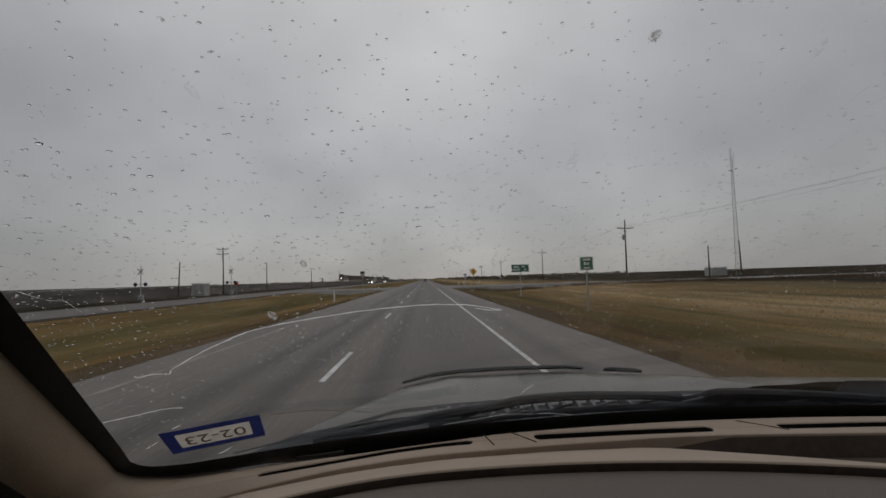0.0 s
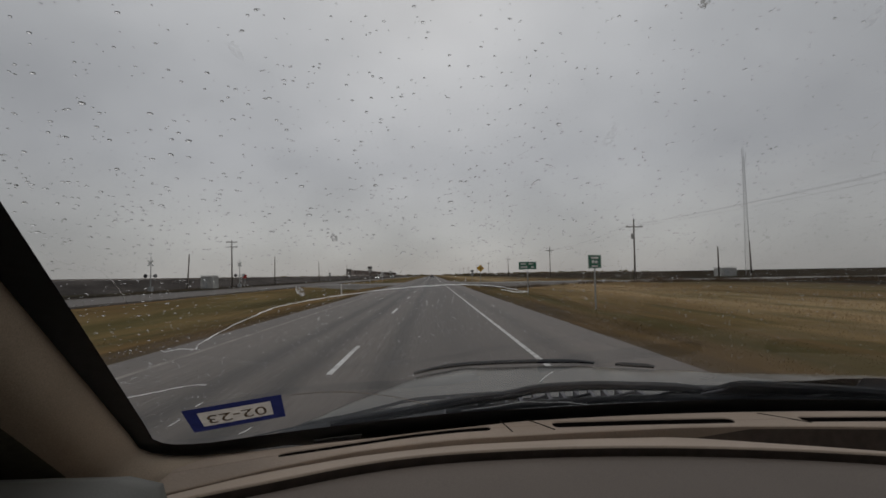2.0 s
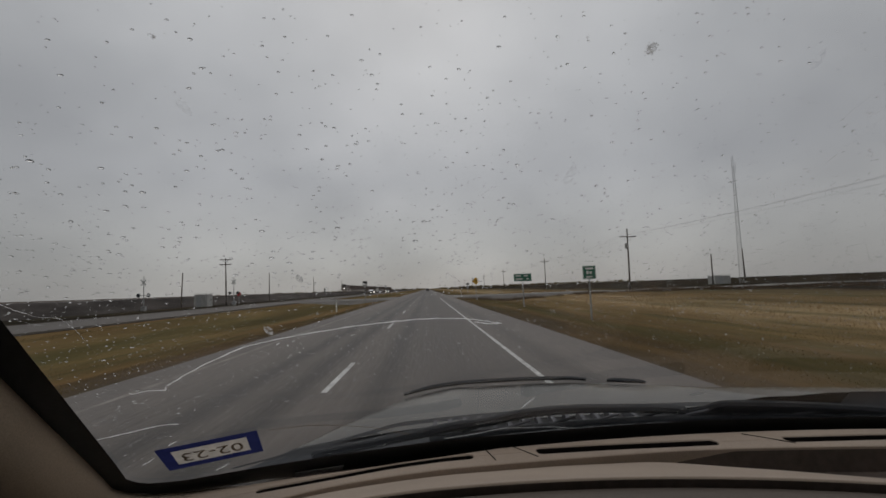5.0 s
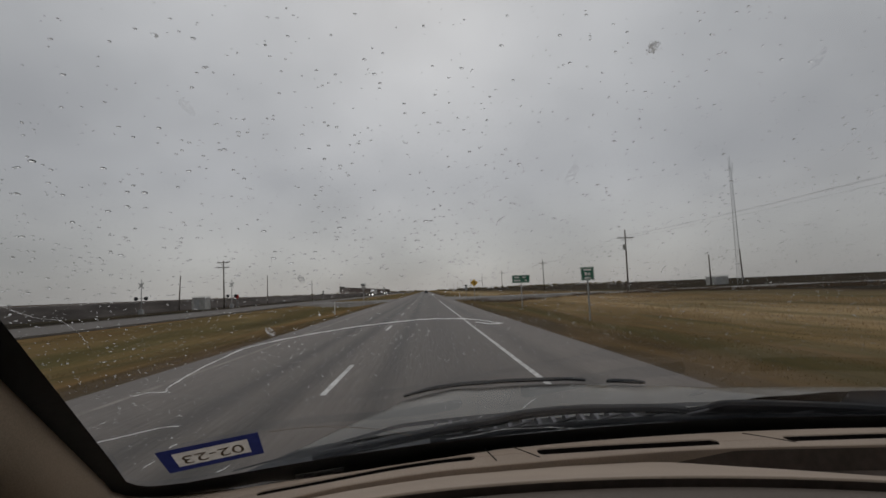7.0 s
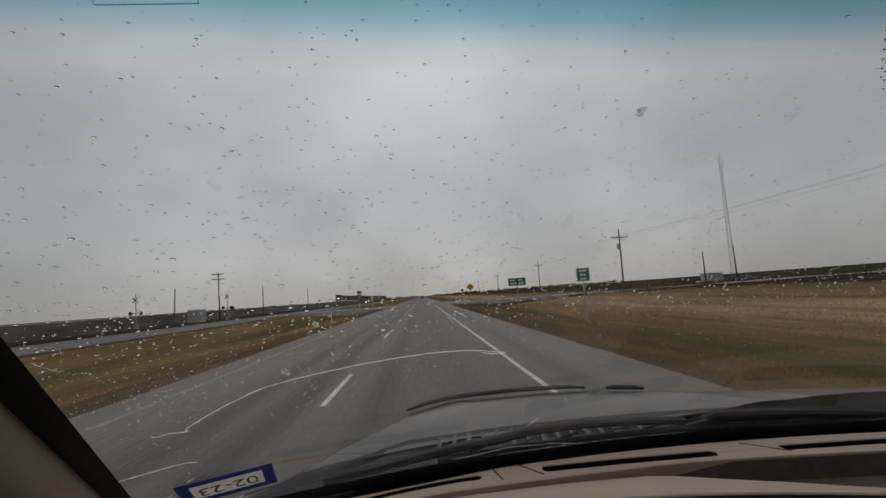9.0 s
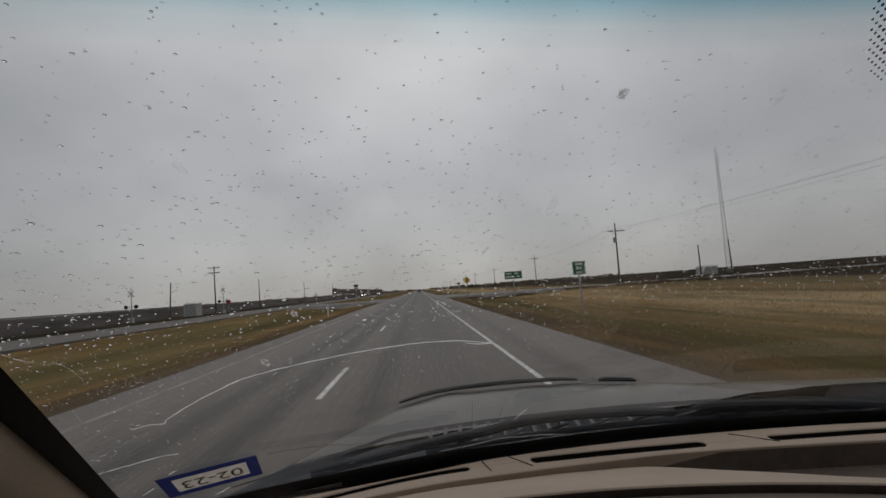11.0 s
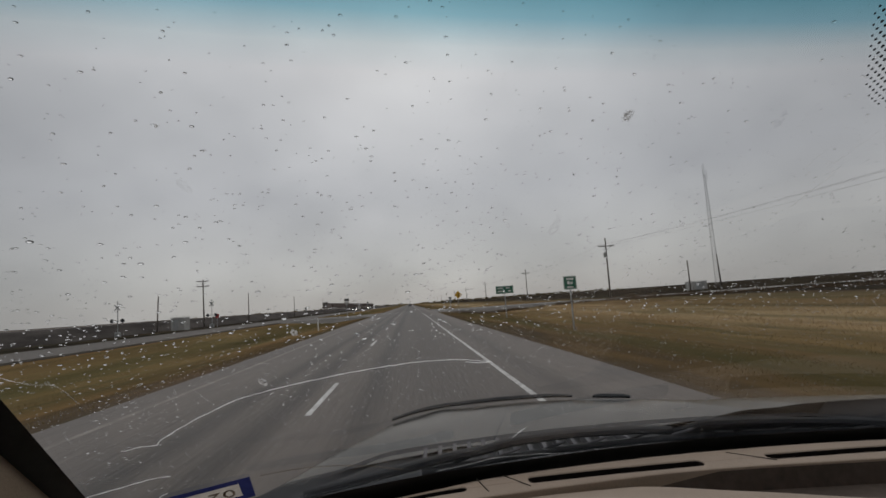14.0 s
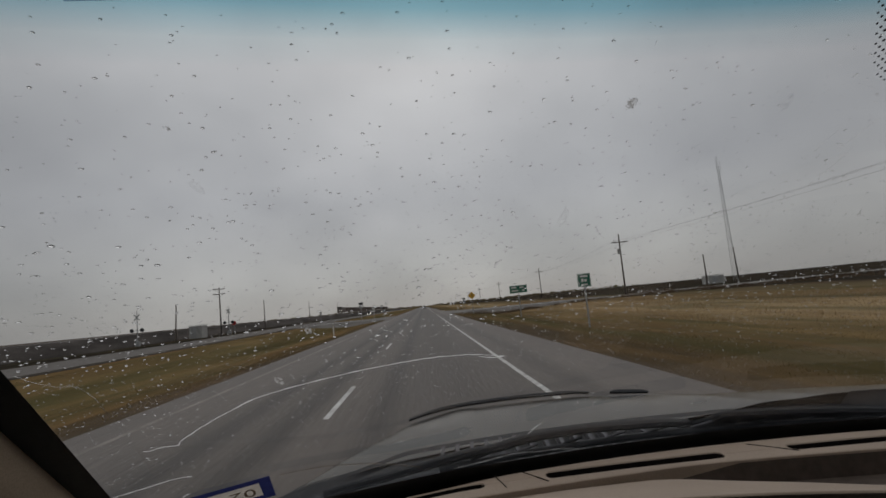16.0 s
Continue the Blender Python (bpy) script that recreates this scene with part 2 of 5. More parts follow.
def lit_through(name, color, share, scale=60):
    """A thin film that daylight shines through as well as on."""
    m = surf(name, tuple(0.85 * c for c in color), tuple(min(1, 1.1 * c) for c in color), scale, 0.7, spec=0.1)
    nt = m.node_tree
    b = nt.nodes["Principled BSDF"]
    tl, mx = nt.nodes.new("ShaderNodeBsdfTranslucent"), nt.nodes.new("ShaderNodeMixShader")
    nt.links.new(b.inputs["Base Color"].links[0].from_socket, tl.inputs[0])
    mx.inputs[0].default_value = share
    nt.links.new(b.outputs[0], mx.inputs[1]); nt.links.new(tl.outputs[0], mx.inputs[2])
    nt.links.new(mx.outputs[0], nt.nodes["Material Output"].inputs[0])
    return m


def film(name, cover):
    """A thin grey dried film that lets part of the daylight by."""
    m = lit_through(name, (0.52, 0.51, 0.50), 0.75)
    nt = m.node_tree
    out = nt.nodes["Material Output"]
    old = out.inputs[0].links[0].from_socket
    tr, mx, ns, mr = nt.nodes.new("ShaderNodeBsdfTransparent"), nt.nodes.new("ShaderNodeMixShader"), nt.nodes.new("ShaderNodeTexNoise"), nt.nodes.new("ShaderNodeMapRange")
    tc = nt.nodes.new("ShaderNodeTexCoord")
    ns.inputs["Scale"].default_value, ns.inputs["Detail"].default_value = 420, 4
    mr.inputs["From Min"].default_value, mr.inputs["From Max"].default_value, mr.inputs["To Max"].default_value = 0.35, 0.65, 1.6 * cover
    nt.links.new(tc.outputs["Object"], ns.inputs["Vector"]); nt.links.new(ns.outputs[0], mr.inputs[0]); nt.links.new(mr.outputs[0], mx.inputs[0])
    nt.links.new(tr.outputs[0], mx.inputs[1]); nt.links.new(old, mx.inputs[2]); nt.links.new(mx.outputs[0], out.inputs[0])
    return m


def water():
    m = bpy.data.materials.new("rain_water")
    m.use_nodes = True
    nt = m.node_tree
    nt.nodes.clear()
    out, g = nt.nodes.new("ShaderNodeOutputMaterial"), nt.nodes.new("ShaderNodeBsdfGlass")
    g.inputs["IOR"].default_value, g.inputs["Roughness"].default_value = 1.33, 0.0
    nt.links.new(g.outputs[0], out.inputs[0])
    return m


M = dict(
    asphalt=asphalt(), prairie=prairie(),
    side_road=surf("pale_wet_side_road", (0.120, 0.112, 0.103), (0.185, 0.172, 0.158), 0.25, 0.6, bump=0.3, fine=18, spec=0.15),
    old_road=surf("pale_wet_road", (0.105, 0.094, 0.086), (0.145, 0.132, 0.12), 0.2, 0.65, bump=0.3, fine=20, spec=0.1, stretch=(1, 0.1, 1)),
    paint=surf("road_paint", (0.30, 0.29, 0.275), (0.66, 0.66, 0.64), 5.0, 0.45, bump=0.3, fine=60),
    yellow_paint=surf("worn_pale_paint", (0.19, 0.175, 0.158), (0.32, 0.295, 0.265), 1.2, 0.6, spec=0.1),
    ballast=surf("railway_ballast", (0.042, 0.037, 0.034), (0.085, 0.075, 0.069), 0.35, 0.95, bump=0.8, fine=6, spec=0.05, stretch=(1, 0.3, 1)),
    rail=surf("rusty_rail", (0.10, 0.06, 0.04), (0.2, 0.17, 0.15), 6, 0.4, metal=0.8),
    straw=lit_through("dry_grass_blades", (0.33, 0.225, 0.115), 0.45, 0.15),
    weed=lit_through("green_brown_blades", (0.185, 0.137, 0.062), 0.45, 0.2),
    weed_stalk=lit_through("brown_weed_stalks", (0.120, 0.085, 0.055), 0.35, 0.4),
    pole=surf("weathered_pole_wood", (0.06, 0.051, 0.045), (0.15, 0.125, 0.107), 3.0, 0.85, bump=0.4, stretch=(4, 4, 0.3)),
    wire=surf("dull_wire", (0.06, 0.06, 0.06), (0.12, 0.12, 0.12), 5, 0.6, metal=0.5),
    steel=surf("galvanised_steel", (0.24, 0.25, 0.25), (0.42, 0.43, 0.43), 7, 0.45, metal=0.7),
    sign_green=surf("green_sign_face", (0.005, 0.11, 0.065), (0.01, 0.15, 0.09), 2, 0.35),
    sign_white=surf("white_sign_face", (0.6, 0.6, 0.58), (0.8, 0.8, 0.78), 3, 0.35),
    sign_yellow=surf("yellow_sign_face", (0.55, 0.30, 0.01), (0.70, 0.40, 0.02), 3, 0.35),
    sign_red=surf("red_sign_face", (0.35, 0.01, 0.01), (0.45, 0.02, 0.02), 3, 0.35),
    sign_black=surf("black_sign_ink", (0.01, 0.01, 0.01), (0.03, 0.03, 0.03), 3, 0.4),
    hut=surf("grey_hut_metal", (0.28, 0.28, 0.27), (0.40, 0.40, 0.38), 1.5, 0.5, metal=0.3),
    train=surf("dirty_wagon_paint", (0.07, 0.05, 0.045), (0.17, 0.125, 0.105), 0.5, 0.6, fine=6),
    loco=surf("locomotive_paint", (0.11, 0.095, 0.085), (0.17, 0.15, 0.135), 0.7, 0.55, fine=6),
    car_dark=surf("dark_car_paint", (0.02, 0.02, 0.022), (0.04, 0.04, 0.043), 2, 0.25, coat=0.6),
    car_light=surf("silver_car_paint", (0.35, 0.36, 0.37), (0.45, 0.46, 0.47), 2, 0.25, metal=0.5, coat=0.6),
    tyre=surf("tyre_rubber", (0.015, 0.015, 0.015), (0.035, 0.035, 0.035), 8, 0.8),
    tail=surf("tail_lamp_red", (0.25, 0.01, 0.01), (0.35, 0.02, 0.02), 8, 0.2),
    headlight=glow("lit_headlight", (1.0, 0.95, 0.85), 5.0),
    concrete=surf("pale_gravel", (0.17, 0.16, 0.145), (0.27, 0.255, 0.23), 0.5, 0.8, bump=0.5, fine=9),
    hood=surf("wet_grey_car_paint", (0.012, 0.012, 0.0115), (0.022, 0.022, 0.021), 5, 0.10, coat=0.0, rough2=0.34, fine=55, bump=0.06, spec=0.05),
    plastic=surf("black_exterior_plastic", (0.023, 0.025, 0.029), (0.038, 0.041, 0.046), 14, 0.6, bump=0.15, fine=500, spec=0.2),
    louvre=surf("grey_cowl_ribs", (0.10, 0.10, 0.11), (0.15, 0.15, 0.16), 14, 0.6, spec=0.2),
    rubber=surf("black_rubber", (0.024, 0.026, 0.030), (0.040, 0.042, 0.047), 20, 0.6),
    frit=surf("black_glass_frit", (0.033, 0.035, 0.040), (0.045, 0.048, 0.054), 10, 0.55),
    dash=surf("tan_dash_plastic", (0.300, 0.232, 0.178), (0.365, 0.287, 0.224), 5, 0.6, bump=0.3, fine=700, spec=0.3),
    pad=surf("taupe_dash_pad", (0.125, 0.101, 0.084), (0.155, 0.127, 0.107), 4, 0.65, bump=0.4, fine=800, spec=0.3),
    trim=surf("tan_pillar_cloth", (0.285, 0.222, 0.162), (0.350, 0.278, 0.206), 6, 0.75, bump=0.3, fine=700),
    liner=surf("pale_headliner_cloth", (0.48, 0.43, 0.36), (0.58, 0.52, 0.45), 6, 0.9, bump=0.3, fine=600),
    dark=surf("black_duct_plastic", (0.013, 0.011, 0.010), (0.022, 0.018, 0.016), 6, 0.8, spec=0.1),
    # tan darkened to brown to stand for shade on the dash
    recess=surf("shade_brown_recess", (0.085, 0.066, 0.055), (0.115, 0.090, 0.075), 6, 0.7, spec=0.2),
    door=surf("grey_door_trim", (0.056, 0.055, 0.047), (0.078, 0.076, 0.066), 6, 0.55, bump=0.2, fine=800),
    blue=lit_through("blue_sticker_print", (0.024, 0.030, 0.115), 0.5),
    paper=lit_through("sticker_paper", (0.52, 0.48, 0.43), 0.55),
    ink=surf("brown_sticker_ink", (0.13, 0.095, 0.062), (0.20, 0.15, 0.105), 60, 0.6),
    strip=surf("grey_blue_metal_strip", (0.34, 0.35, 0.38), (0.46, 0.47, 0.50), 40, 0.45),
    # darker olive for the pillar's outer side
    seal=surf("dark_olive_pillar_side", (0.105, 0.093, 0.070), (0.140, 0.124, 0.094), 8, 0.7, spec=0.2),
    plate=surf("grey_number_plate_strip", (0.22, 0.22, 0.23), (0.30, 0.30, 0.31), 30, 0.5),
    glass=pane("windshield_glass", band=True), side_glass=pane("car_window_glass", (0.72, 0.77, 0.75)), dark_glass=pane("tinted_car_window_glass", (0.16, 0.17, 0.17)),
    crack=lit_through("glass_crack", (0.96, 0.96, 0.95), 0.85),
    water=water(),
    smear=film("insect_smear", 0.75), faint=film("faint_insect_smear", 0.11),
    etch=lit_through("etched_glass_print", (0.50, 0.58, 0.70), 0.85),
)


# ---- building helpers ----
def part(name, bm, material, parent=None, label="", smooth=False):
    """Links a bmesh as one mesh object under a thing or a part."""
    me = bpy.data.meshes.new(name)
    bm.normal_update()
    if smooth:
        for f in bm.faces:
            f.smooth = True
    bm.to_mesh(me)
    bm.free()
    me.materials.append(material)
    ob = new(name, me)
    ob.parent = parent
    if label:
        tagged(ob, label)
    return ob


def thing(name, label, category, group="", at=(0, 0, 0), turn=0.0, kind=""):
    ob = tagged(new(name), label, category, group, kind)
    ob.matrix_basis = pose(*at, 0, 0, turn)
    return ob


def box(bm, c, s, rx=0, ry=0, rz=0, bevel=0.0):
    r = bmesh.ops.create_cube(bm, size=1.0, matrix=pose(*c, rx, ry, rz) @ Matrix.Diagonal((*s, 1)))
    if bevel:
        es = list({e for v in r["verts"] for e in v.link_edges})
        bmesh.ops.bevel(bm, geom=es, offset=bevel, segments=2, affect="EDGES", profile=0.6)
    return bm


def rod(bm, a, b, r1, r2=None, n=10):
    a, b = Vector(a), Vector(b)
    d = b - a
    m = Matrix.Translation((a + b) / 2) @ d.to_track_quat("Z", "Y").to_matrix().to_4x4()
    bmesh.ops.create_cone(bm, cap_ends=True, segments=n, radius1=r1, radius2=r1 if r2 is None else r2, depth=d.length, matrix=m)
    return bm


def sheet(bm, rows, close=False):
    """A surface through rows of points."""
    vs = [[bm.verts.new(p) for p in row] for row in rows]
    for a, b in zip(vs, vs[1:]):
        for i in range(len(a) - 1):
            bm.faces.new((a[i], a[i + 1], b[i + 1], b[i]))
        if close:
            bm.faces.new((a[-1], a[0], b[0], b[-1]))
    return bm


def tube(bm, pts, r, n=6, flat=1.0):
    """A tube along points; r may be a list."""
    pts = [Vector(p) for p in pts]
    rows = []
    for i, p in enumerate(pts):
        d = (pts[min(i + 1, len(pts) - 1)] - pts[max(i - 1, 0)]).normalized()
        side = d.cross(Vector((0, 0, 1)))
        side = side.normalized() if side.length > 1e-4 else Vector((1, 0, 0))
        up = side.cross(d)
        rr = r[i] if isinstance(r, (list, tuple)) else r
        rows.append([p + rr * (math.cos(k * math.tau / n) * side + flat * math.sin(k * math.tau / n) * up) for k in range(n)])
    sheet(bm, rows, close=True)
    bm.faces.new(list(bm.verts)[-n:])
    bm.faces.new(list(reversed(list(bm.verts)[-n * len(pts):][:n])))
    return bm


def spline(pts, n=8):
    """Catmull-Rom through points."""
    p = [Vector(q) for q in pts]
    p = [2 * p[0] - p[1]] + p + [2 * p[-1] - p[-2]]
    out = []
    for i in range(1, len(p) - 2):
        for k in range(n):
            t = k / n
            out.append(0.5 * (2 * p[i] + (p[i + 1] - p[i - 1]) * t + (2 * p[i - 1] - 5 * p[i] + 4 * p[i + 1] - p[i + 2]) * t * t + (3 * p[i] - p[i - 1] - 3 * p[i + 1] + p[i + 2]) * t ** 3))
    return out + [p[-2]]


def text_mesh(s, size, depth, material, parent, m, name="lettering"):
    cu = bpy.data.curves.new(name, "FONT")
    cu.body, cu.size, cu.extrude, cu.align_x, cu.align_y = s, size, depth, "CENTER", "CENTER"
    tmp = new(name + "_tmp", cu)
    me = bpy.data.meshes.new_from_object(tmp.evaluated_get(bpy.context.evaluated_depsgraph_get()))
    bpy.data.objects.remove(tmp)
    me.materials.clear()
    me.materials.append(material)
    ob = new(name, me)
    ob.parent = parent
    ob.matrix_basis = m
    return ob


def lerp(x, table):
    """Piecewise-linear value at x of a table of (x, value)."""
    return float(np.interp(x, [a for a, _ in table], [b for _, b in table]))


# ---- the land ----
LAND = [(-2400, 0.2), (-75, 0.1), (-64, 0.1), (-46, -0.3), (-39, -0.25), (-31, -0.1), (-20, -0.12), (-17.5, -0.45), (-13, -0.7), (-8.5, -0.32), (-6.7, -0.07), (-5.5, -0.05),
        (3.9, -0.05), (4.8, -0.08), (8, -0.4), (12, -0.8), (18, -0.55), (28, -0.1), (40, 0.2), (70, 0.6), (300, 1.2), (2400, 1.4)]


def land_z(x, y):
    z = lerp(x, LAND)
    off = min(1.0, max(0.0, min(abs(x - 4.8) if x > 4.8 else 99, abs(x + 7.0) if x < -7.0 else 99, 99) / 4.0)) if (x > 4.8 or x < -7.0) else 0.0
    if -31 < x < -20:
        off = 0.15
    return z + off * 0.10 * noise.noise(Vector((x * 0.15, y * 0.05, 3.0)))


def build_ground():
    bm = bmesh.new()
    xs = [-2400, -1200, -600, -300, -150, -100] + list(np.arange(-80, -40, 2.5)) + [-39.5, -38, -36, -32, -28, -26, -24.5, -23, -21, -19, -17, -15, -13, -11, -9.5, -8.2, -7.2, -6.4,
          -3, 0, 3, 4.4, 5.2, 6, 7, 8, 9.5, 11, 12.5, 14, 16, 18, 20, 22.5, 25, 28, 31, 35, 40, 46, 54, 64, 80, 110, 160, 250, 400, 700, 1200, 2400]
    ys = [-40, -20, -10, 0] + list(np.arange(3, 60, 3)) + list(np.arange(60, 200, 8)) + list(np.arange(200, 600, 25)) + [650, 750, 900, 1100, 1400, 1800, 2400, 3200, 4300]
    sheet(bm, [[(x, y, land_z(x, y)) for x in xs] for y in ys])
    ob = part("ground", bm, M["prairie"], None, smooth=True)
    tagged(ob, "flat winter prairie with brown, olive and golden grass strips", "ground", kind="structure")


build_ground()


def strip(name, x0, x1, y0, y1, z, material, label, category, kind="structure", dx=1.2):
    """A thin slab that lies along the road."""
    bm = bmesh.new()
    n = max(2, int(abs(x1 - x0) / dx) + 1)
    ys = [y0 + (y1 - y0) * (k / 40) ** 2 for k in range(41)]
    rng = random.Random(5)
    rows = []
    for y in ys:
        j0, j1 = (rng.uniform(-0.12, 0.12), rng.uniform(-0.12, 0.12)) if n > 3 else (0, 0)
        xs = [x0 + j0 + (x1 - x0 + j1 - j0) * i / (n - 1) for i in range(n)]
        rows.append([(xs[0], y, z - 0.12)] + [(x, y, z) for x in xs] + [(xs[-1], y, z - 0.12)])
    sheet(bm, rows)
    return tagged(part(name, bm, material), label, category, kind=kind)


road = strip("road", -6.0, 4.12, -30, 4000, 0.0, M["asphalt"], "wet grey asphalt highway with dark wheel tracks", "road")
far_road = strip("road_opposite", -29.5, -21.0, -30, 4000, 0.02, M["old_road"], "pale wet opposite carriageway beyond the grass median", "road")


def side_road(name, run, z, drop, label):
    """A side road on its own low bank: run holds (x, near edge, far edge), widening to a throat at the highway."""
    bm = bmesh.new()
    pts = [(x, lerp(x, [(a, b) for a, b, _ in run]), lerp(x, [(a, c) for a, _, c in run])) for x in sorted({a for a, _, _ in run} | {run[0][0] + (run[-1][0] - run[0][0]) * k / 30 for k in range(31)})]
    rows = []
    for x, y0, y1 in pts:
        wob = 0.3 * noise.noise(Vector((x * 0.4, 0, 9)))
        rows.append([(x, y0 - 2.2, z - drop), (x, y0 + wob, z)] + [(x, y0 + (y1 - y0) * k / 6, z) for k in range(1, 6)] + [(x, y1 + wob, z), (x, y1 + 2.2, z - drop)])
    sheet(bm, rows)
    bmesh.ops.recalc_face_normals(bm, faces=bm.faces)
    tagged(part(name, bm, M["side_road"]), label, "road", kind="structure")


side_road("side_road_surface", [(4.05, 76, 109), (5.5, 78.5, 105), (8.5, 81, 99), (13, 82, 95), (30, 82, 94), (90, 82, 94)], 0.012, 1.1, "pale wet side road joining the highway with a flared mouth")
side_road("median_crossover_surface", [(-21.1, 80, 104), (-18, 83, 100), (-13.5, 84, 98), (-9, 83, 100), (-6.05, 79, 105)], 0.012, 0.8, "pale wet crossover between the two carriageways")


def mark(name, x, w, y0, y1, material, label, z=0.004):
    bm = bmesh.new()
    n = max(1, int((y1 - y0) / 25))
    sheet(bm, [[(x - w / 2, y0 + (y1 - y0) * k / n, z), (x + w / 2, y0 + (y1 - y0) * k / n, z)] for k in range(n + 1)])
    ob = part(name, bm, material, road)
    tagged(ob, label)
    return ob


mark("edge_line", 1.88, 0.10, -10, 77, M["paint"], "solid white edge line")
mark("edge_line", 1.88, 0.10, 107, 2500, M["paint"], "solid white edge line")
mark("median_line", -4.95, 0.11, -10, 2500, M["yellow_paint"], "worn pale edge line beside the median")
dash0 = mark("lane_dash", -1.66, 0.10, 0.0, 3.05, M["paint"], "short white lane dash")
dash0.location.y = 7.7
for k in range(-2, 60):
    if k:
        o = dash0.copy()
        scene.collection.objects.link(o)
        o.location.y = 7.7 + 12.2 * k


# ---- grass ----
def grass(name, spans, count, height, material, label, seed):
    """Loose blades of grass, thicker near the car."""
    rng = np.random.default_rng(seed)
    x0 = np.array([s[0] for s in spans]); x1 = np.array([s[1] for s in spans]); wts = (x1 - x0) / (x1 - x0).sum()
    pick = rng.choice(len(spans), count, p=wts)
    x = x0[pick] + (x1 - x0)[pick] * rng.random(count)
    y = 3.5 + 130 * rng.random(count) ** 1.8
    keep = (y < 78) | (y > 106) | ((x > 9) & ((y < 80) | (y > 97)))
    x, y = x[keep], y[keep]
    zx = np.array([land_z(a, b) for a, b in zip(x.tolist(), y.tolist())]) - 0.025
    h = height * (0.5 + rng.random(len(x))) * (0.6 + 0.4 * np.sin(x * 0.9 + 2 * np.sin(y * 0.11)) ** 2)
    a = rng.random(len(x)) * math.tau
    lean = 0.45 * h[:, None] * np.stack([np.cos(a), np.sin(a)], 1) + np.array([-0.12, 0.0]) * h[:, None]
    b = rng.random(len(x)) * math.tau
    w = (0.006 + 0.0003 * y) * (0.7 + 0.6 * rng.random(len(x)))
    side = np.stack([np.cos(b), np.sin(b)], 1) * w[:, None]
    base = np.stack([x, y], 1)
    v = np.empty((len(x), 4, 3))
    v[:, 0, :2], v[:, 0, 2] = base - side, zx
    v[:, 1, :2], v[:, 1, 2] = base + side, zx
    v[:, 2, :2], v[:, 2, 2] = base + side * 0.6 + lean * 0.45, zx + h * 0.6
    v[:, 3, :2], v[:, 3, 2] = base + lean, zx + h
    f = np.arange(len(x) * 4).reshape(-1, 4)
    me = bpy.data.meshes.new(name)
    me.from_pydata(v.reshape(-1, 3).tolist(), [], f.tolist())
    me.materials.append(material)
    tagged(new(name, me), label, "grass", kind="stuff")


grass("roadside_grass", [(4.15, 15.0)], 80000, 0.060, M["weed"], "short green-brown grass along the road shoulder", 1)
grass("tall_grass", [(15.0, 30.0)], 70000, 0.11, M["straw"], "tall dry golden grass beyond the ditch", 2)
grass("median_grass", [(-20.0, -6.05)], 80000, 0.055, M["weed"], "short brown grass on the median", 3)


# ---- railway ----
def railway():
    bm = bmesh.new()
    prof = [(-60, -0.3), (-57.2, 1.35), (-55.6, 1.62), (-50.4, 1.62), (-48.8, 1.35), (-45.5, -0.35)]
    ys = [-40 + 30 * k for k in range(20)] + [600 + 200 * k for k in range(14)]
    sheet(bm, [[(x + 0.25 * noise.noise(Vector((x, y * 0.07, 0))), y, z + 0.12 * noise.noise(Vector((x * 0.4, y * 0.1, 7)))) for x, z in prof] for y in ys])
    bank = tagged(part("railway_embankment", bm, M["ballast"], smooth=True), "dark ballast railway embankment running beside the highway", "embankment", kind="structure")
    for x in (-53.7, -52.25):
        b = bmesh.new()
        box(b, (x, 1280, 1.71), (0.07, 2620, 0.16))
        part("rail", b, M["rail"], bank, "rusty steel rail")


railway()


# ---- the car that carries the camera ----
XC = 0.42  # middle of the car


def shield_y(x, z):
    """The curved, raked windshield: how far ahead it stands at x and height z."""
    return 0.5245 + (1.515 - z) / 0.70 - 0.30 * (x - XC) ** 2


def on_shield(x, z, out=0.0):
    """A point of the windshield, moved outwards by out along its normal."""
    nrm = Vector((0.60 * (x - XC), 1.0, 1 / 0.70)).normalized()
    return Vector((x, shield_y(x, z), z)) + out * nrm


def side_in(z):
    return -0.283 - 0.335 * (1.531 - z)


def side_out(z):
    return -0.326 - 0.29 * (1.495 - z)


def foot(x):
    """Where the dash meets the glass."""
    return 0.768 - 0.23 * (x - XC) ** 2


# the dash's moulded lines from pillar to far side: (x, y)
STEP = [(-0.34, 0.490), (-0.209, 0.578), (-0.122, 0.624), (-0.054, 0.645), (0.019, 0.662), (0.173, 0.676), (0.334, 0.686), (0.414, 0.684), (0.489, 0.679), (0.612, 0.666), (0.8, 0.645), (1.16, 0.580)]
SLOT_MID = [(-0.34, 0.560), (-0.207, 0.620), (-0.127, 0.650), (-0.056, 0.678), (0.021, 0.698), (0.15, 0.711), (0.27, 0.714), (0.405, 0.712), (0.49, 0.711), (0.645, 0.701), (0.9, 0.675), (1.16, 0.640)]
LIP_BACK = [(-0.34, 0.480), (-0.233, 0.560), (-0.181, 0.590), (-0.122, 0.621), (-0.054, 0.642), (0.019, 0.659), (0.172, 0.673), (0.27, 0.676), (0.305, 0.665), (0.33, 0.612), (0.35, 0.580), (0.388, 0.543), (0.43, 0.492), (0.50, 0.462), (0.6, 0.43), (1.16, 0.39)]
CREST = [(-0.34, 0.315), (-0.20, 0.395), (-0.15, 0.419), (-0.10, 0.444), (-0.05, 0.461), (0.0, 0.470), (0.05, 0.474), (0.10, 0.476), (0.15, 0.475), (0.20, 0.472), (0.25, 0.466), (0.30, 0.458), (0.35, 0.447), (0.40, 0.434), (0.6, 0.37), (1.16, 0.33)]
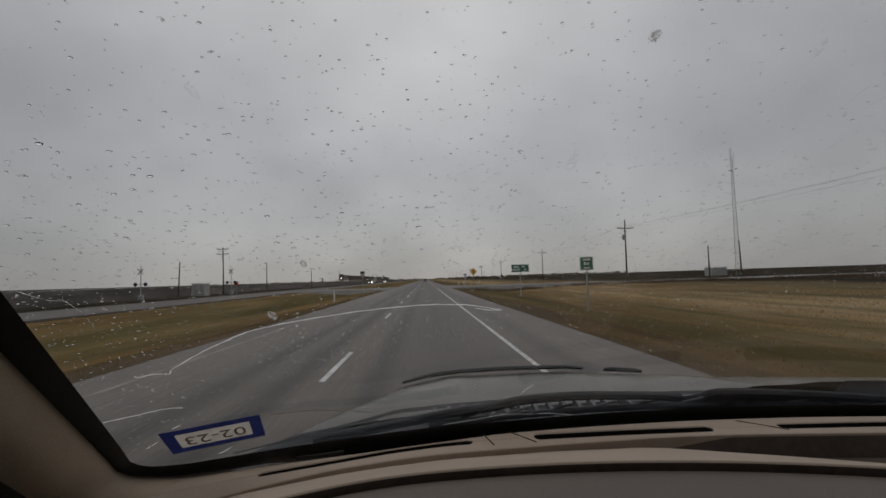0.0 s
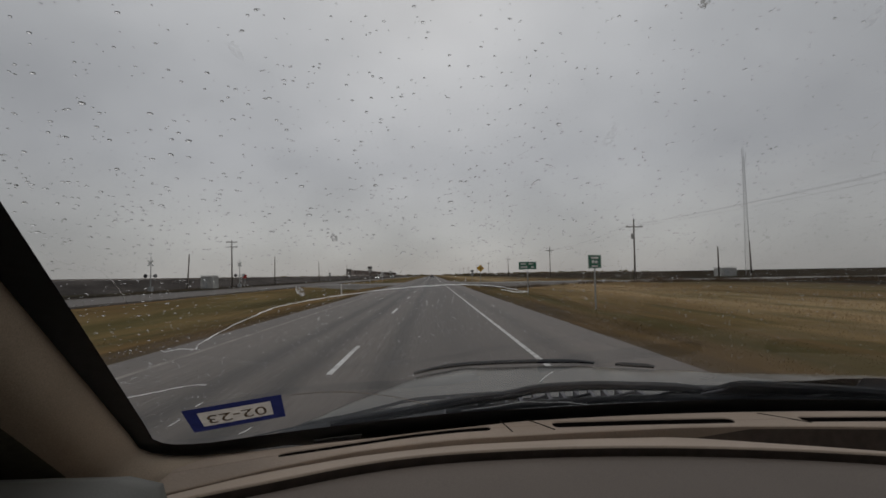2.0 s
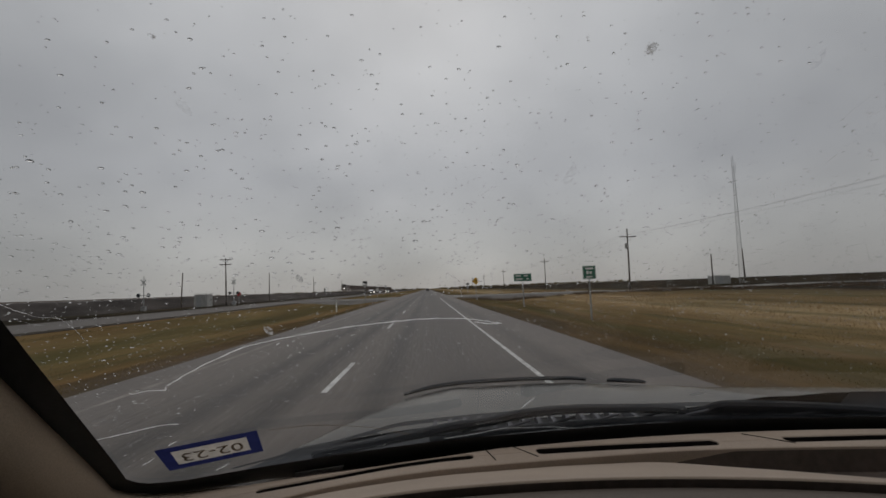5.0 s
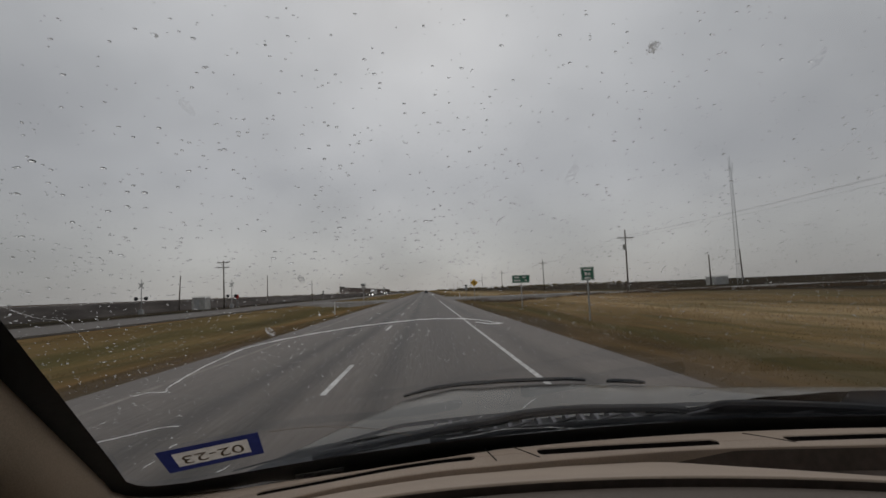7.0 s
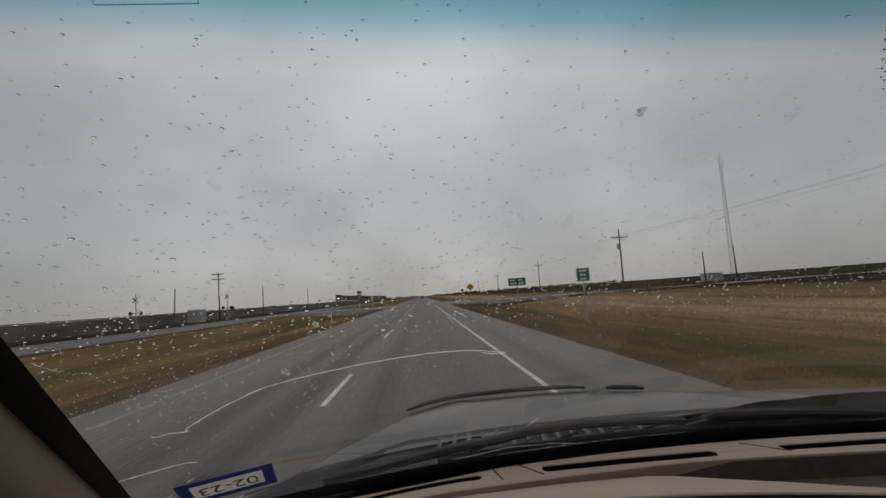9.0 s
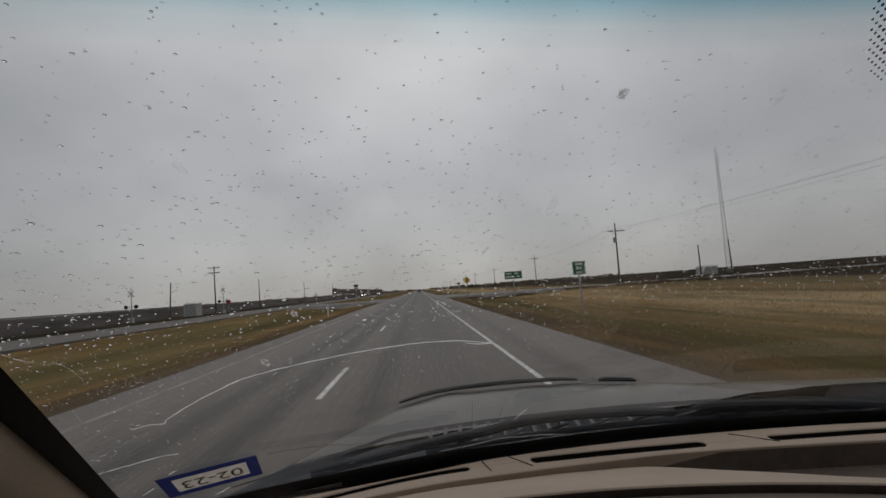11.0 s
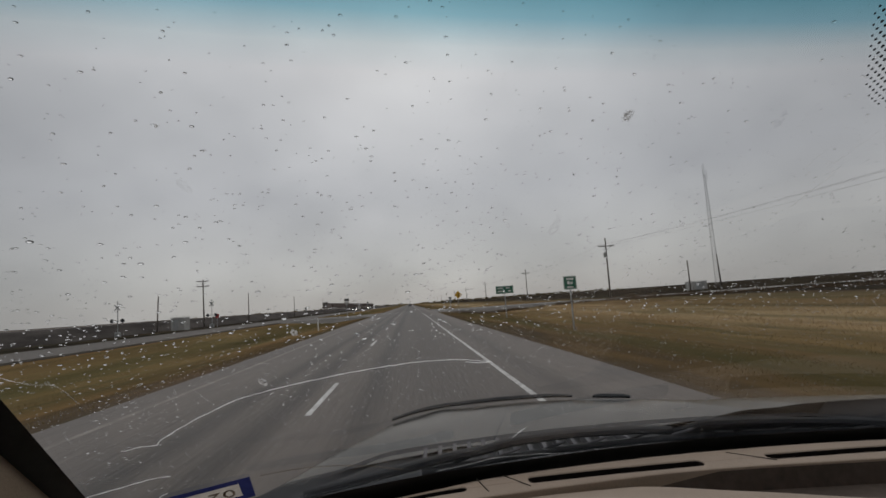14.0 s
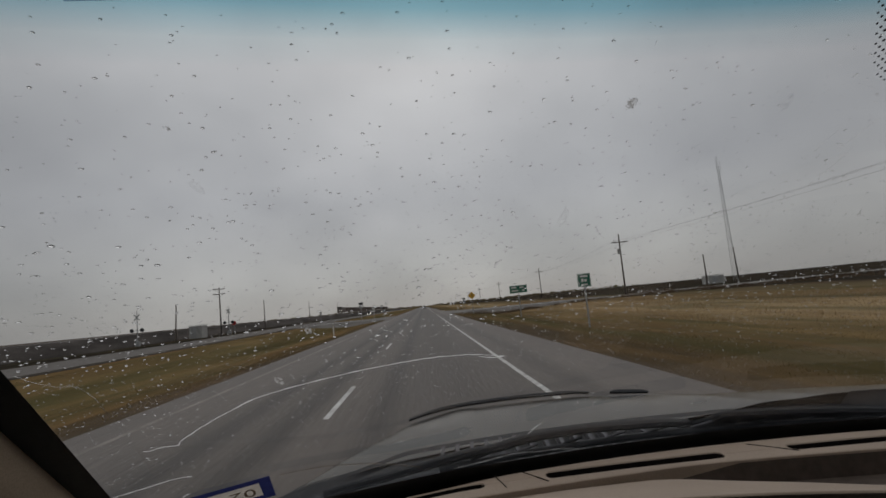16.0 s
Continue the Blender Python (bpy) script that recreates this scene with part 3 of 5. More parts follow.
LIP_TOP = [(-0.34, 1.315), (-0.233, 1.3140), (-0.122, 1.3103), (0.019, 1.3090), (0.172, 1.3080), (0.27, 1.3065), (0.305, 1.310), (0.33, 1.324), (0.35, 1.331), (0.388, 1.339), (0.43, 1.349), (0.6, 1.352), (1.16, 1.352)]


def along(x, table):
    """The value of a moulded line at x, its corners rounded off."""
    return sum(lerp(x + d, table) for d in (-0.02, -0.01, 0.0, 0.01, 0.02)) / 5


car = thing("car", "tan car interior behind a cracked rain-wet windshield", "car")


def windshield():
    bm = bmesh.new()
    zs = [1.250 + 0.550 * k / 22 for k in range(23)]
    sheet(bm, [[on_shield(side_out(z) - 0.02 + (2 * XC - 2 * side_out(z) + 0.04) * i / 40, z) for i in range(41)] for z in zs])
    ws = part("windshield", bm, M["glass"], car, "raked clear windshield with a blue-green shade band", smooth=True)
    # black printed border, with rounded lower corners
    inner, outer = [], []
    for z in [1.80 - 0.02 * k for k in range(22)]:
        inner.append((side_in(z), z)); outer.append((side_out(z) - 0.004, z))
    inner += [(-0.3435, 1.353), (-0.3405, 1.3435), (-0.333, 1.3370), (-0.318, 1.3332)]
    outer += [(-0.3625, 1.350), (-0.3645, 1.337), (-0.361, 1.3255), (-0.340, 1.3110)]
    n = 36
    for k in range(n + 1):
        x = -0.30 + (XC + 0.30) * k / n
        inner.append((x, 1.3305 - 0.006 * min(1.0, max(0.0, x / 0.15))))
        outer.append((x - 0.01 + 0.01 * k / n, 1.300 - 0.045 * min(1.0, max(0, k - 4) / 8)))
    bm = bmesh.new()
    sheet(bm, [[on_shield(*a, -0.003), on_shield(*b, -0.003)] for a, b in zip(inner, outer)])
    full_i, full_o = [(2 * XC - x, z) for x, z in inner], [(2 * XC - x, z) for x, z in outer]
    sheet(bm, [[on_shield(*a, -0.003), on_shield(*b, -0.003)] for a, b in zip(full_i, full_o)])
    part("border", bm, M["frit"], ws, "black printed glass border")
    return ws


shield = windshield()


def ribbon(bm, run, r, rng=None, out=-0.001):
    """A thin strip on the glass along points (x, 0, z), of uneven width if rng is given."""
    rows = []
    for k, p in enumerate(run):
        d = (run[min(k + 1, len(run) - 1)] - run[max(k - 1, 0)]).normalized()
        w = r * (rng.uniform(0.6, 1.3) * (1.0 if 0 < k < len(run) - 1 else 0.2) if rng else 1.0)
        j = rng.uniform(-0.0003, 0.0003) if rng else 0.0
        rows.append([on_shield(p.x + s * w * d.z * 0.8, p.z + j - s * w * d.x * 0.8, out) for s in (-1, 1)])
    return sheet(bm, rows)


def crack(points, r, name="crack"):
    bm = bmesh.new()
    rng = random.Random(len(points) * 7 + 1)
    ribbon(bm, spline([(x, 0, z) for x, z in points], 10), r, rng, -0.0010)
    part(name, bm, M["crack"], shield, "pale crack line in the glass")


crack([(-0.234, 1.4735), (-0.204, 1.489), (-0.178, 1.500), (-0.152, 1.509), (-0.102, 1.517), (-0.053, 1.522), (-0.001, 1.5245), (0.038, 1.5225), (0.076, 1.5155)], 0.00038)
crack([(0.076, 1.5155), (0.062, 1.5158), (0.047, 1.5188)], 0.00040)
crack([(-0.2623, 1.4703), (-0.2601, 1.4688), (-0.248, 1.4708), (-0.2378, 1.4698), (-0.234, 1.4735)], 0.00035)
crack([(-0.323, 1.418), (-0.300, 1.4213), (-0.267, 1.426), (-0.253, 1.4245)], 0.00040)
crack([(-0.3201, 1.3682), (-0.311, 1.373), (-0.3039, 1.3767)], 0.0003)
crack([(-0.2809, 1.3943), (-0.276, 1.397), (-0.2708, 1.3988)], 0.0003)
crack([(-0.2688, 1.3367), (-0.259, 1.3405), (-0.2492, 1.3463)], 0.0004)
crack([(0.1278, 1.3818), (0.134, 1.392), (0.1422, 1.4009)], 0.00035)
crack([(0.0189, 1.3305), (0.0659, 1.3336), (0.1128, 1.3395), (0.1549, 1.3345), (0.1875, 1.3314), (0.2283, 1.3224)], 0.00045)


def hair_line():
    bm = bmesh.new()
    pts = [on_shield(p.x, p.z, -0.001) for p in spline([(-0.186, 0, 1.397), (-0.145, 0, 1.3955), (-0.109, 0, 1.388), (-0.07, 0, 1.374), (-0.028, 0, 1.351)], 8)]
    tube(bm, pts, 0.00035, 5)
    part("scratch", bm, M["ink"], shield, "thin dark scratch")


hair_line()


def sticker():
    """Registration sticker stuck inside the glass, so that its print reads mirrored from the seats."""
    root = tagged(new("windshield_sticker"), "blue-bordered registration sticker stuck inside the windshield", "sticker")
    c = on_shield(-0.2503, 1.3769, -0.0025)
    u = (on_shield(-0.1945, 1.4010) - on_shield(-0.2935, 1.3917)).normalized()
    nrm = Vector((0.60 * (-0.2503 - XC), 1.0, 1 / 0.70)).normalized()
    v = nrm.cross(u).normalized()
    root.matrix_basis = Matrix.Translation(c) @ Matrix((u, v, -u.cross(v) * -1)).transposed().to_4x4()
    w, h = 0.1035, 0.0660
    pw, ph = w * 0.75, h * 0.60
    bm = bmesh.new()
    outer = [bm.verts.new(p) for p in ((-w / 2, -h / 2, 0), (w / 2, -h / 2, 0), (w / 2, h / 2, 0), (-w / 2, h / 2, 0))]
    inner = [bm.verts.new(p) for p in ((-pw / 2, -ph / 2, 0), (pw / 2, -ph / 2, 0), (pw / 2, ph / 2, 0), (-pw / 2, ph / 2, 0))]
    for k in range(4):
        bm.faces.new((outer[k], outer[(k + 1) % 4], inner[(k + 1) % 4], inner[k]))
    part("backing", bm, M["blue"], root, "dark blue printed border")
    bm = bmesh.new()
    sheet(bm, [[(-pw / 2, -ph / 2, 0), (pw / 2, -ph / 2, 0)], [(-pw / 2, ph / 2, 0), (pw / 2, ph / 2, 0)]])
    part("date_panel", bm, M["paper"], root, "pale paper panel")
    text_mesh("02-23", 0.0335, 0.0001, M["ink"], root, pose(0, 0, -0.0008) @ Matrix.Diagonal((-0.86, 1.0, 1, 1)), "date_print")
    return root


stk = sticker()


def flecks(name, cx, cz, rx, rz, count, size, seed, label, tilt=0.0, coat="smear"):
    """A smear of dried flecks on the outside of the glass."""
    rng = random.Random(seed)
    bm = bmesh.new()
    k = 26
    edge = [0.75 + 0.25 * rng.random() for _ in range(k)]
    rows = []
    for f in (1.0, 0.7, 0.4, 0.1):
        rows.append([on_shield(cx + rx * f * edge[q] * math.cos(q * math.tau / k) + tilt * rz * f * edge[q] * math.sin(q * math.tau / k), cz + rz * f * edge[q] * math.sin(q * math.tau / k), 0.0012) for q in range(k)])
    sheet(bm, rows, close=True)
    # loose flecks round it
    for _ in range(count):
        a, r = rng.uniform(0, math.tau), rng.uniform(0.8, 1.25)
        dx, dz = rx * r * math.cos(a), rz * r * math.sin(a)
        s = size * rng.uniform(0.3, 0.7)
        bm.faces.new([bm.verts.new(on_shield(cx + dx + tilt * dz + s * math.cos(q * math.tau / 5), cz + dz + 0.6 * s * math.sin(q * math.tau / 5), 0.0016)) for q in range(5)])
    part(name, bm, M[coat], shield, label)


flecks("insect_smear", 0.1345, 1.681, 0.0030, 0.0024, 32, 0.0007, 3, "dried grey insect smear", 0.25)
flecks("insect_smear", 0.1065, 1.627, 0.0045, 0.0060, 24, 0.0009, 4, "thin grey insect smear", 0.25, "faint")
flecks("insect_smear", -0.117, 1.669, 0.0016, 0.0008, 5, 0.0005, 5, "small grey insect smear", -0.6, "smear")
flecks("insect_smear", -0.1175, 1.6475, 0.0030, 0.0032, 12, 0.0006, 9, "thin grey insect smear", -0.4, "faint")
flecks("insect_smear", -0.133, 1.520, 0.0035, 0.0050, 14, 0.0006, 6, "thin grey insect smear", 0.0, "smear")
flecks("insect_smear", -0.094, 1.562, 0.0030, 0.0035, 8, 0.0006, 7, "thin grey insect smear")
flecks("insect_smear", 0.245, 1.680, 0.0040, 0.0045, 12, 0.0008, 8, "thin grey insect smear", 0.0, "faint")


def dots():
    """The printed dot screen round the mirror mount, fading out at its lower edge."""
    bm = bmesh.new()
    # (x, lower edge): a rounded tongue below the mirror
    lower = [(0.2535, 1.728), (0.2623, 1.7165), (0.2721, 1.7074), (0.2838, 1.6974), (0.2927, 1.692), (0.2998, 1.6889), (0.3086, 1.6869), (0.33, 1.685), (0.42, 1.684)]
    verts, faces = [], []
    for i in range(-42, 43):
        x = XC + 0.0040 * i
        low = lerp(XC - abs(x - XC), lower)
        for j in range(52):
            z = 1.676 + 0.0023 * (j + 0.5 * (i % 2))
            if z < low or z > 1.78:
                continue
            r = 0.00150 * min(1.0, 0.50 + (z - low) / 0.03)
            faces.append(tuple(range(len(verts), len(verts) + 8)))
            verts += [on_shield(x + r * math.cos(q * math.tau / 8), z + 0.52 * r * math.sin(q * math.tau / 8), -0.0015) for q in range(8)]
    me = bpy.data.meshes.new("dot_screen")
    me.from_pydata(verts, [], faces)
    bm.from_mesh(me)
    bpy.data.meshes.remove(me)
    ob = part("dot_screen", bm, M["frit"], shield, "black dot print round the mirror mount")
    tagged(ob, kind="stuff")


dots()


def notice():
    """Etched double-lined frame with a grey bar, at the top of the glass."""
    bm = bmesh.new()
    for x0, x1, z0, w in ((-0.1275, -0.0905, 1.7025, 0.00022), (-0.1255, -0.0925, 1.7038, 0.00018)):
        tilt = lambda x: 0.09 * (x + 0.127)
        for a, b in (((x0, z0 + tilt(x0)), (x1, z0 + tilt(x1))), ((x0, z0 + tilt(x0)), (x0 - 0.001, 1.735)), ((x1, z0 + tilt(x1)), (x1 - 0.001, 1.735))):
            ribbon(bm, [Vector((a[0] + (b[0] - a[0]) * k / 4, 0, a[1] + (b[1] - a[1]) * k / 4)) for k in range(5)], w, None, -0.0012)
    part("etched_frame", bm, M["etch"], shield, "thin blue double frame print")
    bm = bmesh.new()
    rows = []
    for z in (1.7055, 1.7095):
        rows.append([on_shield(x, z + 0.09 * (x + 0.127), -0.0012) for x in (-0.1165, -0.110, -0.103, -0.0965)])
    sheet(bm, rows)
    part("etched_bar", bm, M["etch"], shield, "grey printed bar")


notice()


def raindrops():
    """Rain on the outside of the glass: small flattened drops, a few run together into streaks."""
    rng = random.Random(11)
    bm = bmesh.new()

    def drop(x, z, a, b, h, turn, lean=0.75):
        """One drop; lean pulls its crown down the glass."""
        c = on_shield(x, z, 0.0022)
        nrm = Vector((0.60 * (x - XC), 1.0, 1 / 0.70)).normalized()
        u = nrm.cross(Vector((0, 0, 1))).normalized()
        v = u.cross(nrm) * -1
        k = 8
        rings = []
        for f, lift in ((1.0, 0.0), (0.84, 0.27), (0.60, 0.60), (0.30, 0.89)):
            rings.append([bm.verts.new(c + a * f * math.cos(q * math.tau / k + turn) * u + b * f * math.sin(q * math.tau / k + turn) * v + lean * b * lift * v + h * lift * nrm) for q in range(k)])
        top = bm.verts.new(c + lean * b * v + h * nrm)
        bm.faces.new(list(reversed(rings[0])))
        for r0, r1 in zip(rings, rings[1:]):
            for q in range(k):
                bm.faces.new((r0[q], r0[(q + 1) % k], r1[(q + 1) % k], r1[q]))
        for q in range(k):
            bm.faces.new((rings[-1][q], rings[-1][(q + 1) % k], top))

    for _ in range(9800):
        z = 1.335 + 0.43 * rng.random() if rng.random() < 0.55 else rng.triangular(1.45, 1.70, 1.56)
        x = rng.uniform(side_in(z), 0.95)
        big = 0.0004 if rng.random() < 0.03 else 0.0
        if z < 1.548:
            s = 0.00020 + 0.00033 * rng.random() ** 2.2 + 0.4 * big
            drop(x, z, s * rng.uniform(1.3, 2.4), s * rng.uniform(0.75, 1.1), s * 1.1, 0.0)
        else:
            s = (0.00030 + 0.00054 * rng.random() ** 2.0 + big) * (1.0 - 0.2 * min(1.0, max(0.0, (z - 1.60) / 0.06)))
            drop(x, z, s * rng.uniform(1.2, 2.1), s * rng.uniform(0.85, 1.15), s * 1.25, 0.0)
    for _ in range(4200):
        z = 1.40 + 0.15 * rng.random()
        x = rng.uniform(side_in(z), 0.75)
        s = 0.00019 + 0.00030 * rng.random() ** 2
        drop(x, z, s * rng.uniform(1.2, 2.2), s * rng.uniform(0.9, 1.3), s * 1.3, 0.0)
    # unwiped corner beside the pillar
    for _ in range(130):
        z = 1.35 + 0.24 * rng.random()
        x = side_in(z) + 0.075 * rng.random() ** 1.3
        s = 0.0004 + 0.0006 * rng.random()
        drop(x, z, s * rng.uniform(1.0, 2.0), s, s * 0.55, rng.uniform(0, 1))
    # spray along the foot of the glass
    for _ in range(240):
        x = rng.uniform(-0.31, 0.2)
        z = 1.328 + 0.05 * rng.random() ** 2
        s = 0.0004 + 0.0007 * rng.random()
        drop(x, z, s * rng.uniform(1.0, 1.8), s, s * 0.5, 0)
    me = bpy.data.meshes.new("raindrops")
    bm.normal_update()
    for f in bm.faces:
        f.smooth = len(f.verts) < 8
    bm.to_mesh(me)
    bm.free()
    me.materials.append(M["water"])
    tagged(new("raindrops", me), "clear raindrops scattered over the outside of the windshield", "water", kind="stuff")


raindrops()


# dashboard
SLOTS = [(-0.212, 0.060), (0.150, 0.414), (0.512, 0.80), (0.86, 1.06)]


def slot_half(x):
    for a, b in SLOTS:
        if a < x < b:
            e = min(x - a, b - x)
            return lerp(x, [(-0.21, 0.0055), (0.06, 0.0078), (0.15, 0.0112), (1.0, 0.0105)]) * (1 - max(0.0, 1 - e / 0.008) ** 2) ** 0.5
    return 0.0


def wall_top(x):
    """Where the tan edge ends and the shade-coloured recess wall below it begins."""
    return 1.287 + 0.0240 * min(1.0, max(0.0, (x - 0.25) / 0.17))


def dashboard():
    root = new("dashboard")
    root.parent = car
    tagged(root, "tan moulded dashboard top with defroster slots")
    xs = sorted(set([round(-0.318 + 0.01 * k, 4) for k in range(146)] + [round(a + d, 4) for a, b in SLOTS for d in (0, 0.001, 0.003, 0.006)] + [round(b - d, 4) for a, b in SLOTS for d in (0, 0.001, 0.003, 0.006)]))
    # panel below the glass, with slots cut through
    bm = bmesh.new()
    cols = []
    for x in xs:
        f, h = foot(x), slot_half(x)
        mid, step = along(x, SLOT_MID), along(x, STEP)
        cols.append([bm.verts.new(p) for p in ((x, f + 0.09, 1.260), (x, f + 0.010, 1.299 + 0.008 * min(1, max(0, x + 0.1) / 0.2)), (x, f - 0.018, 1.3105 + 0.0045 * min(1, max(0, x + 0.1) / 0.2)), (x, mid + h + 0.002, 1.3155), (x, mid + h, 1.3140 if h else 1.3153), (x, mid + h, 1.292),
                                               (x, mid - h, 1.292), (x, mid - h, 1.3135 if h else 1.3152), (x, mid - h - 0.002, 1.3150), (x, step + 0.005, 1.3150), (x, step + 0.0012, 1.3146), (x, step, 1.3136), (x, step - 0.003 * (1.3136 - wall_top(x)) / 0.0265, wall_top(x)))])
    for a, b, x0, x1 in zip(cols, cols[1:], xs, xs[1:]):
        hole = slot_half(0.5 * (x0 + x1)) > 0
        for i in range(len(a) - 1):
            if i in (4, 5, 6):
                continue
            bm.faces.new((a[i], b[i], b[i + 1], a[i + 1]))
        if not hole:
            bm.faces.new((a[4], b[4], b[7], a[7]))
    part("vent_panel", bm, M["dash"], root, "tan panel with long defroster slots")
    # the shaded part of the step face, painted dark brown
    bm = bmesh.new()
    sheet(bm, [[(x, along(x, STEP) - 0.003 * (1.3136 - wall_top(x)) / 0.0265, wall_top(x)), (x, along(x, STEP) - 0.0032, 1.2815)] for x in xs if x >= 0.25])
    part("recess_wall", bm, M["recess"], root, "recess wall, its shade put into a dark brown colour")
    bm = bmesh.new()
    for a, b in SLOTS:
        sx = [x for x in xs if a <= x <= b]
        sheet(bm, [[(x, along(x, SLOT_MID) + k * slot_half(x) * 1.001, z) for k, z in ((1, 1.3138), (1, 1.285), (-1, 1.285), (-1, 1.3133))] for x in sx])
    part("duct", bm, M["dark"], root, "dark slot inside")
    # moulded seams beside the slots
    for x, dx in ((0.078, 0.010), (0.118, 0.030), (0.470, 0.045)):
        bm = bmesh.new()
        tube(bm, [(x + dx * k / 4, along(x, SLOT_MID) + 0.030 - 0.0125 * k, 1.3157) for k in range(5)], 0.0007, 5)
        part("seam", bm, M["dark"], root, "thin moulding seam")
    # groove, its shade put into the colour, and raised lip
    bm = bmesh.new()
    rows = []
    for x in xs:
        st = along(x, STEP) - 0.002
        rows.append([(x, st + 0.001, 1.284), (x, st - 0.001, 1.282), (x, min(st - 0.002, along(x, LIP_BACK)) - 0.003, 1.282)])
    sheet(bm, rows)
    part("groove", bm, M["recess"], root, "recess in front of the slots, its shade put into the colour")
    bm = bmesh.new()
    rows = []
    for x in xs:
        g, top = along(x, CREST), along(x, LIP_TOP)
        far = min(along(x, STEP) - 0.003, along(x, LIP_BACK))
        rows.append([(x, far, 1.280), (x, far - 0.0005, top - 0.0025), (x, far - 0.003, top)]
                    + [(x, far - 0.003 + (g + 0.005 - far) * t, top + (1.3655 - top) * t + 0.0012 * math.sin(math.pi * t)) for t in (0.2, 0.4, 0.6, 0.8, 0.95)]
                    + [(x, g + 0.003, 1.3662), (x, g + 0.0008, 1.3658), (x, g, 1.3645)])
    sheet(bm, rows)
    part("lip", bm, M["dash"], root, "tan ramp rising to the crest of the instrument cover", smooth=True)
    # crest front: shade painted on as dark brown
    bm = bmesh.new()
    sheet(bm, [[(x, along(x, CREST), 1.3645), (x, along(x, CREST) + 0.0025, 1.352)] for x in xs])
    part("lip_front", bm, M["recess"], root, "undercut front of the crest, its shade put into the colour")
    # instrument cover, the pad nearest to the seats
    bm = bmesh.new()
    rows = []
    for x in xs:
        g = along(x, CREST) + 0.0015
        near = min(0.31, g - 0.03)
        rows.append([(x, g + 0.002, 1.350), (x, g, 1.3560), (x, g - 0.004, 1.3578)] + [(x, g - 0.004 - (g - 0.004 - near) * t, 1.3578 + 0.0025 * math.sin(t * 2.6)) for t in (0.12, 0.25, 0.4, 0.55, 0.7, 0.85, 1.0)]
                    + [(x, near - 0.010, 1.352), (x, near - 0.018, 1.325), (x, near - 0.022, 1.05)])
    sheet(bm, rows)
    part("cover", bm, M["pad"], root, "taupe grained instrument cover", smooth=True)
    # identification plate strip under the glass, its writing left blank
    bm = bmesh.new()
    c = on_shield(-0.159, 1.3095, -0.009)
    box(bm, c, (0.066, 0.013, 0.0015), -38, 0, 18, 0.0004)
    part("identification_strip", bm, M["strip"], root, "small grey plate strip under the glass")


dashboard()


def pillar():
    """Cloth-covered windshield pillar, its foot running out into the dash."""
    rows = []
    prof = [(-0.014, -0.005), (0.001, 0.002), (0.008, 0.018), (0.012, 0.040), (0.012, 0.062), (0.008, 0.082), (-0.003, 0.098), (-0.022, 0.110), (-0.055, 0.117), (-0.10, 0.121), (-0.20, 0.128)]
    path = [(side_out(z) + 0.009, z, 0) for z in [1.84 - 0.03 * k for k in range(16)]] + [(side_out(1.362) + 0.009, 1.362, 0)]
    path += [(-0.362, 1.343, 10), (-0.359, 1.330, 30), (-0.349, 1.319, 50), (-0.335, 1.3125, 68), (-0.316, 1.3065, 80), (-0.295, 1.303, 88), (-0.270, 1.300, 90), (-0.245, 1.292, 90)]
    for x, z, a in path:
        e = on_shield(x, z, -0.004)
        c, s = math.cos(radians(a)), math.sin(radians(a))
        rows.append([e + Vector((dx * c, -d, dx * s * 0.8)) for dx, d in prof])
    for sign in (-1, 1):
        side = [[Vector((p.x if sign < 0 else 2 * XC - p.x, p.y, p.z)) for p in r] for r in rows]
        bm = bmesh.new()
        sheet(bm, [r[:7] for r in side])
        part("pillar_trim", bm, M["trim"], car, "tan cloth-textured windshield pillar trim", smooth=True)
        # beyond its ridge the pillar sheet is coloured dark olive
        bm = bmesh.new()
        sheet(bm, [r[6:] for r in side])
        part("pillar_side", bm, M["seal"], car, "dark olive outer side of the pillar", smooth=True)
    bm = bmesh.new()
    tube(bm, [on_shield(side_out(z) + 0.001, z, -0.003) for z in [1.82 - 0.03 * k for k in range(17)]], 0.002, 8)
    part("seal", bm, M["rubber"], car, "black rubber glass seal", smooth=True)


pillar()


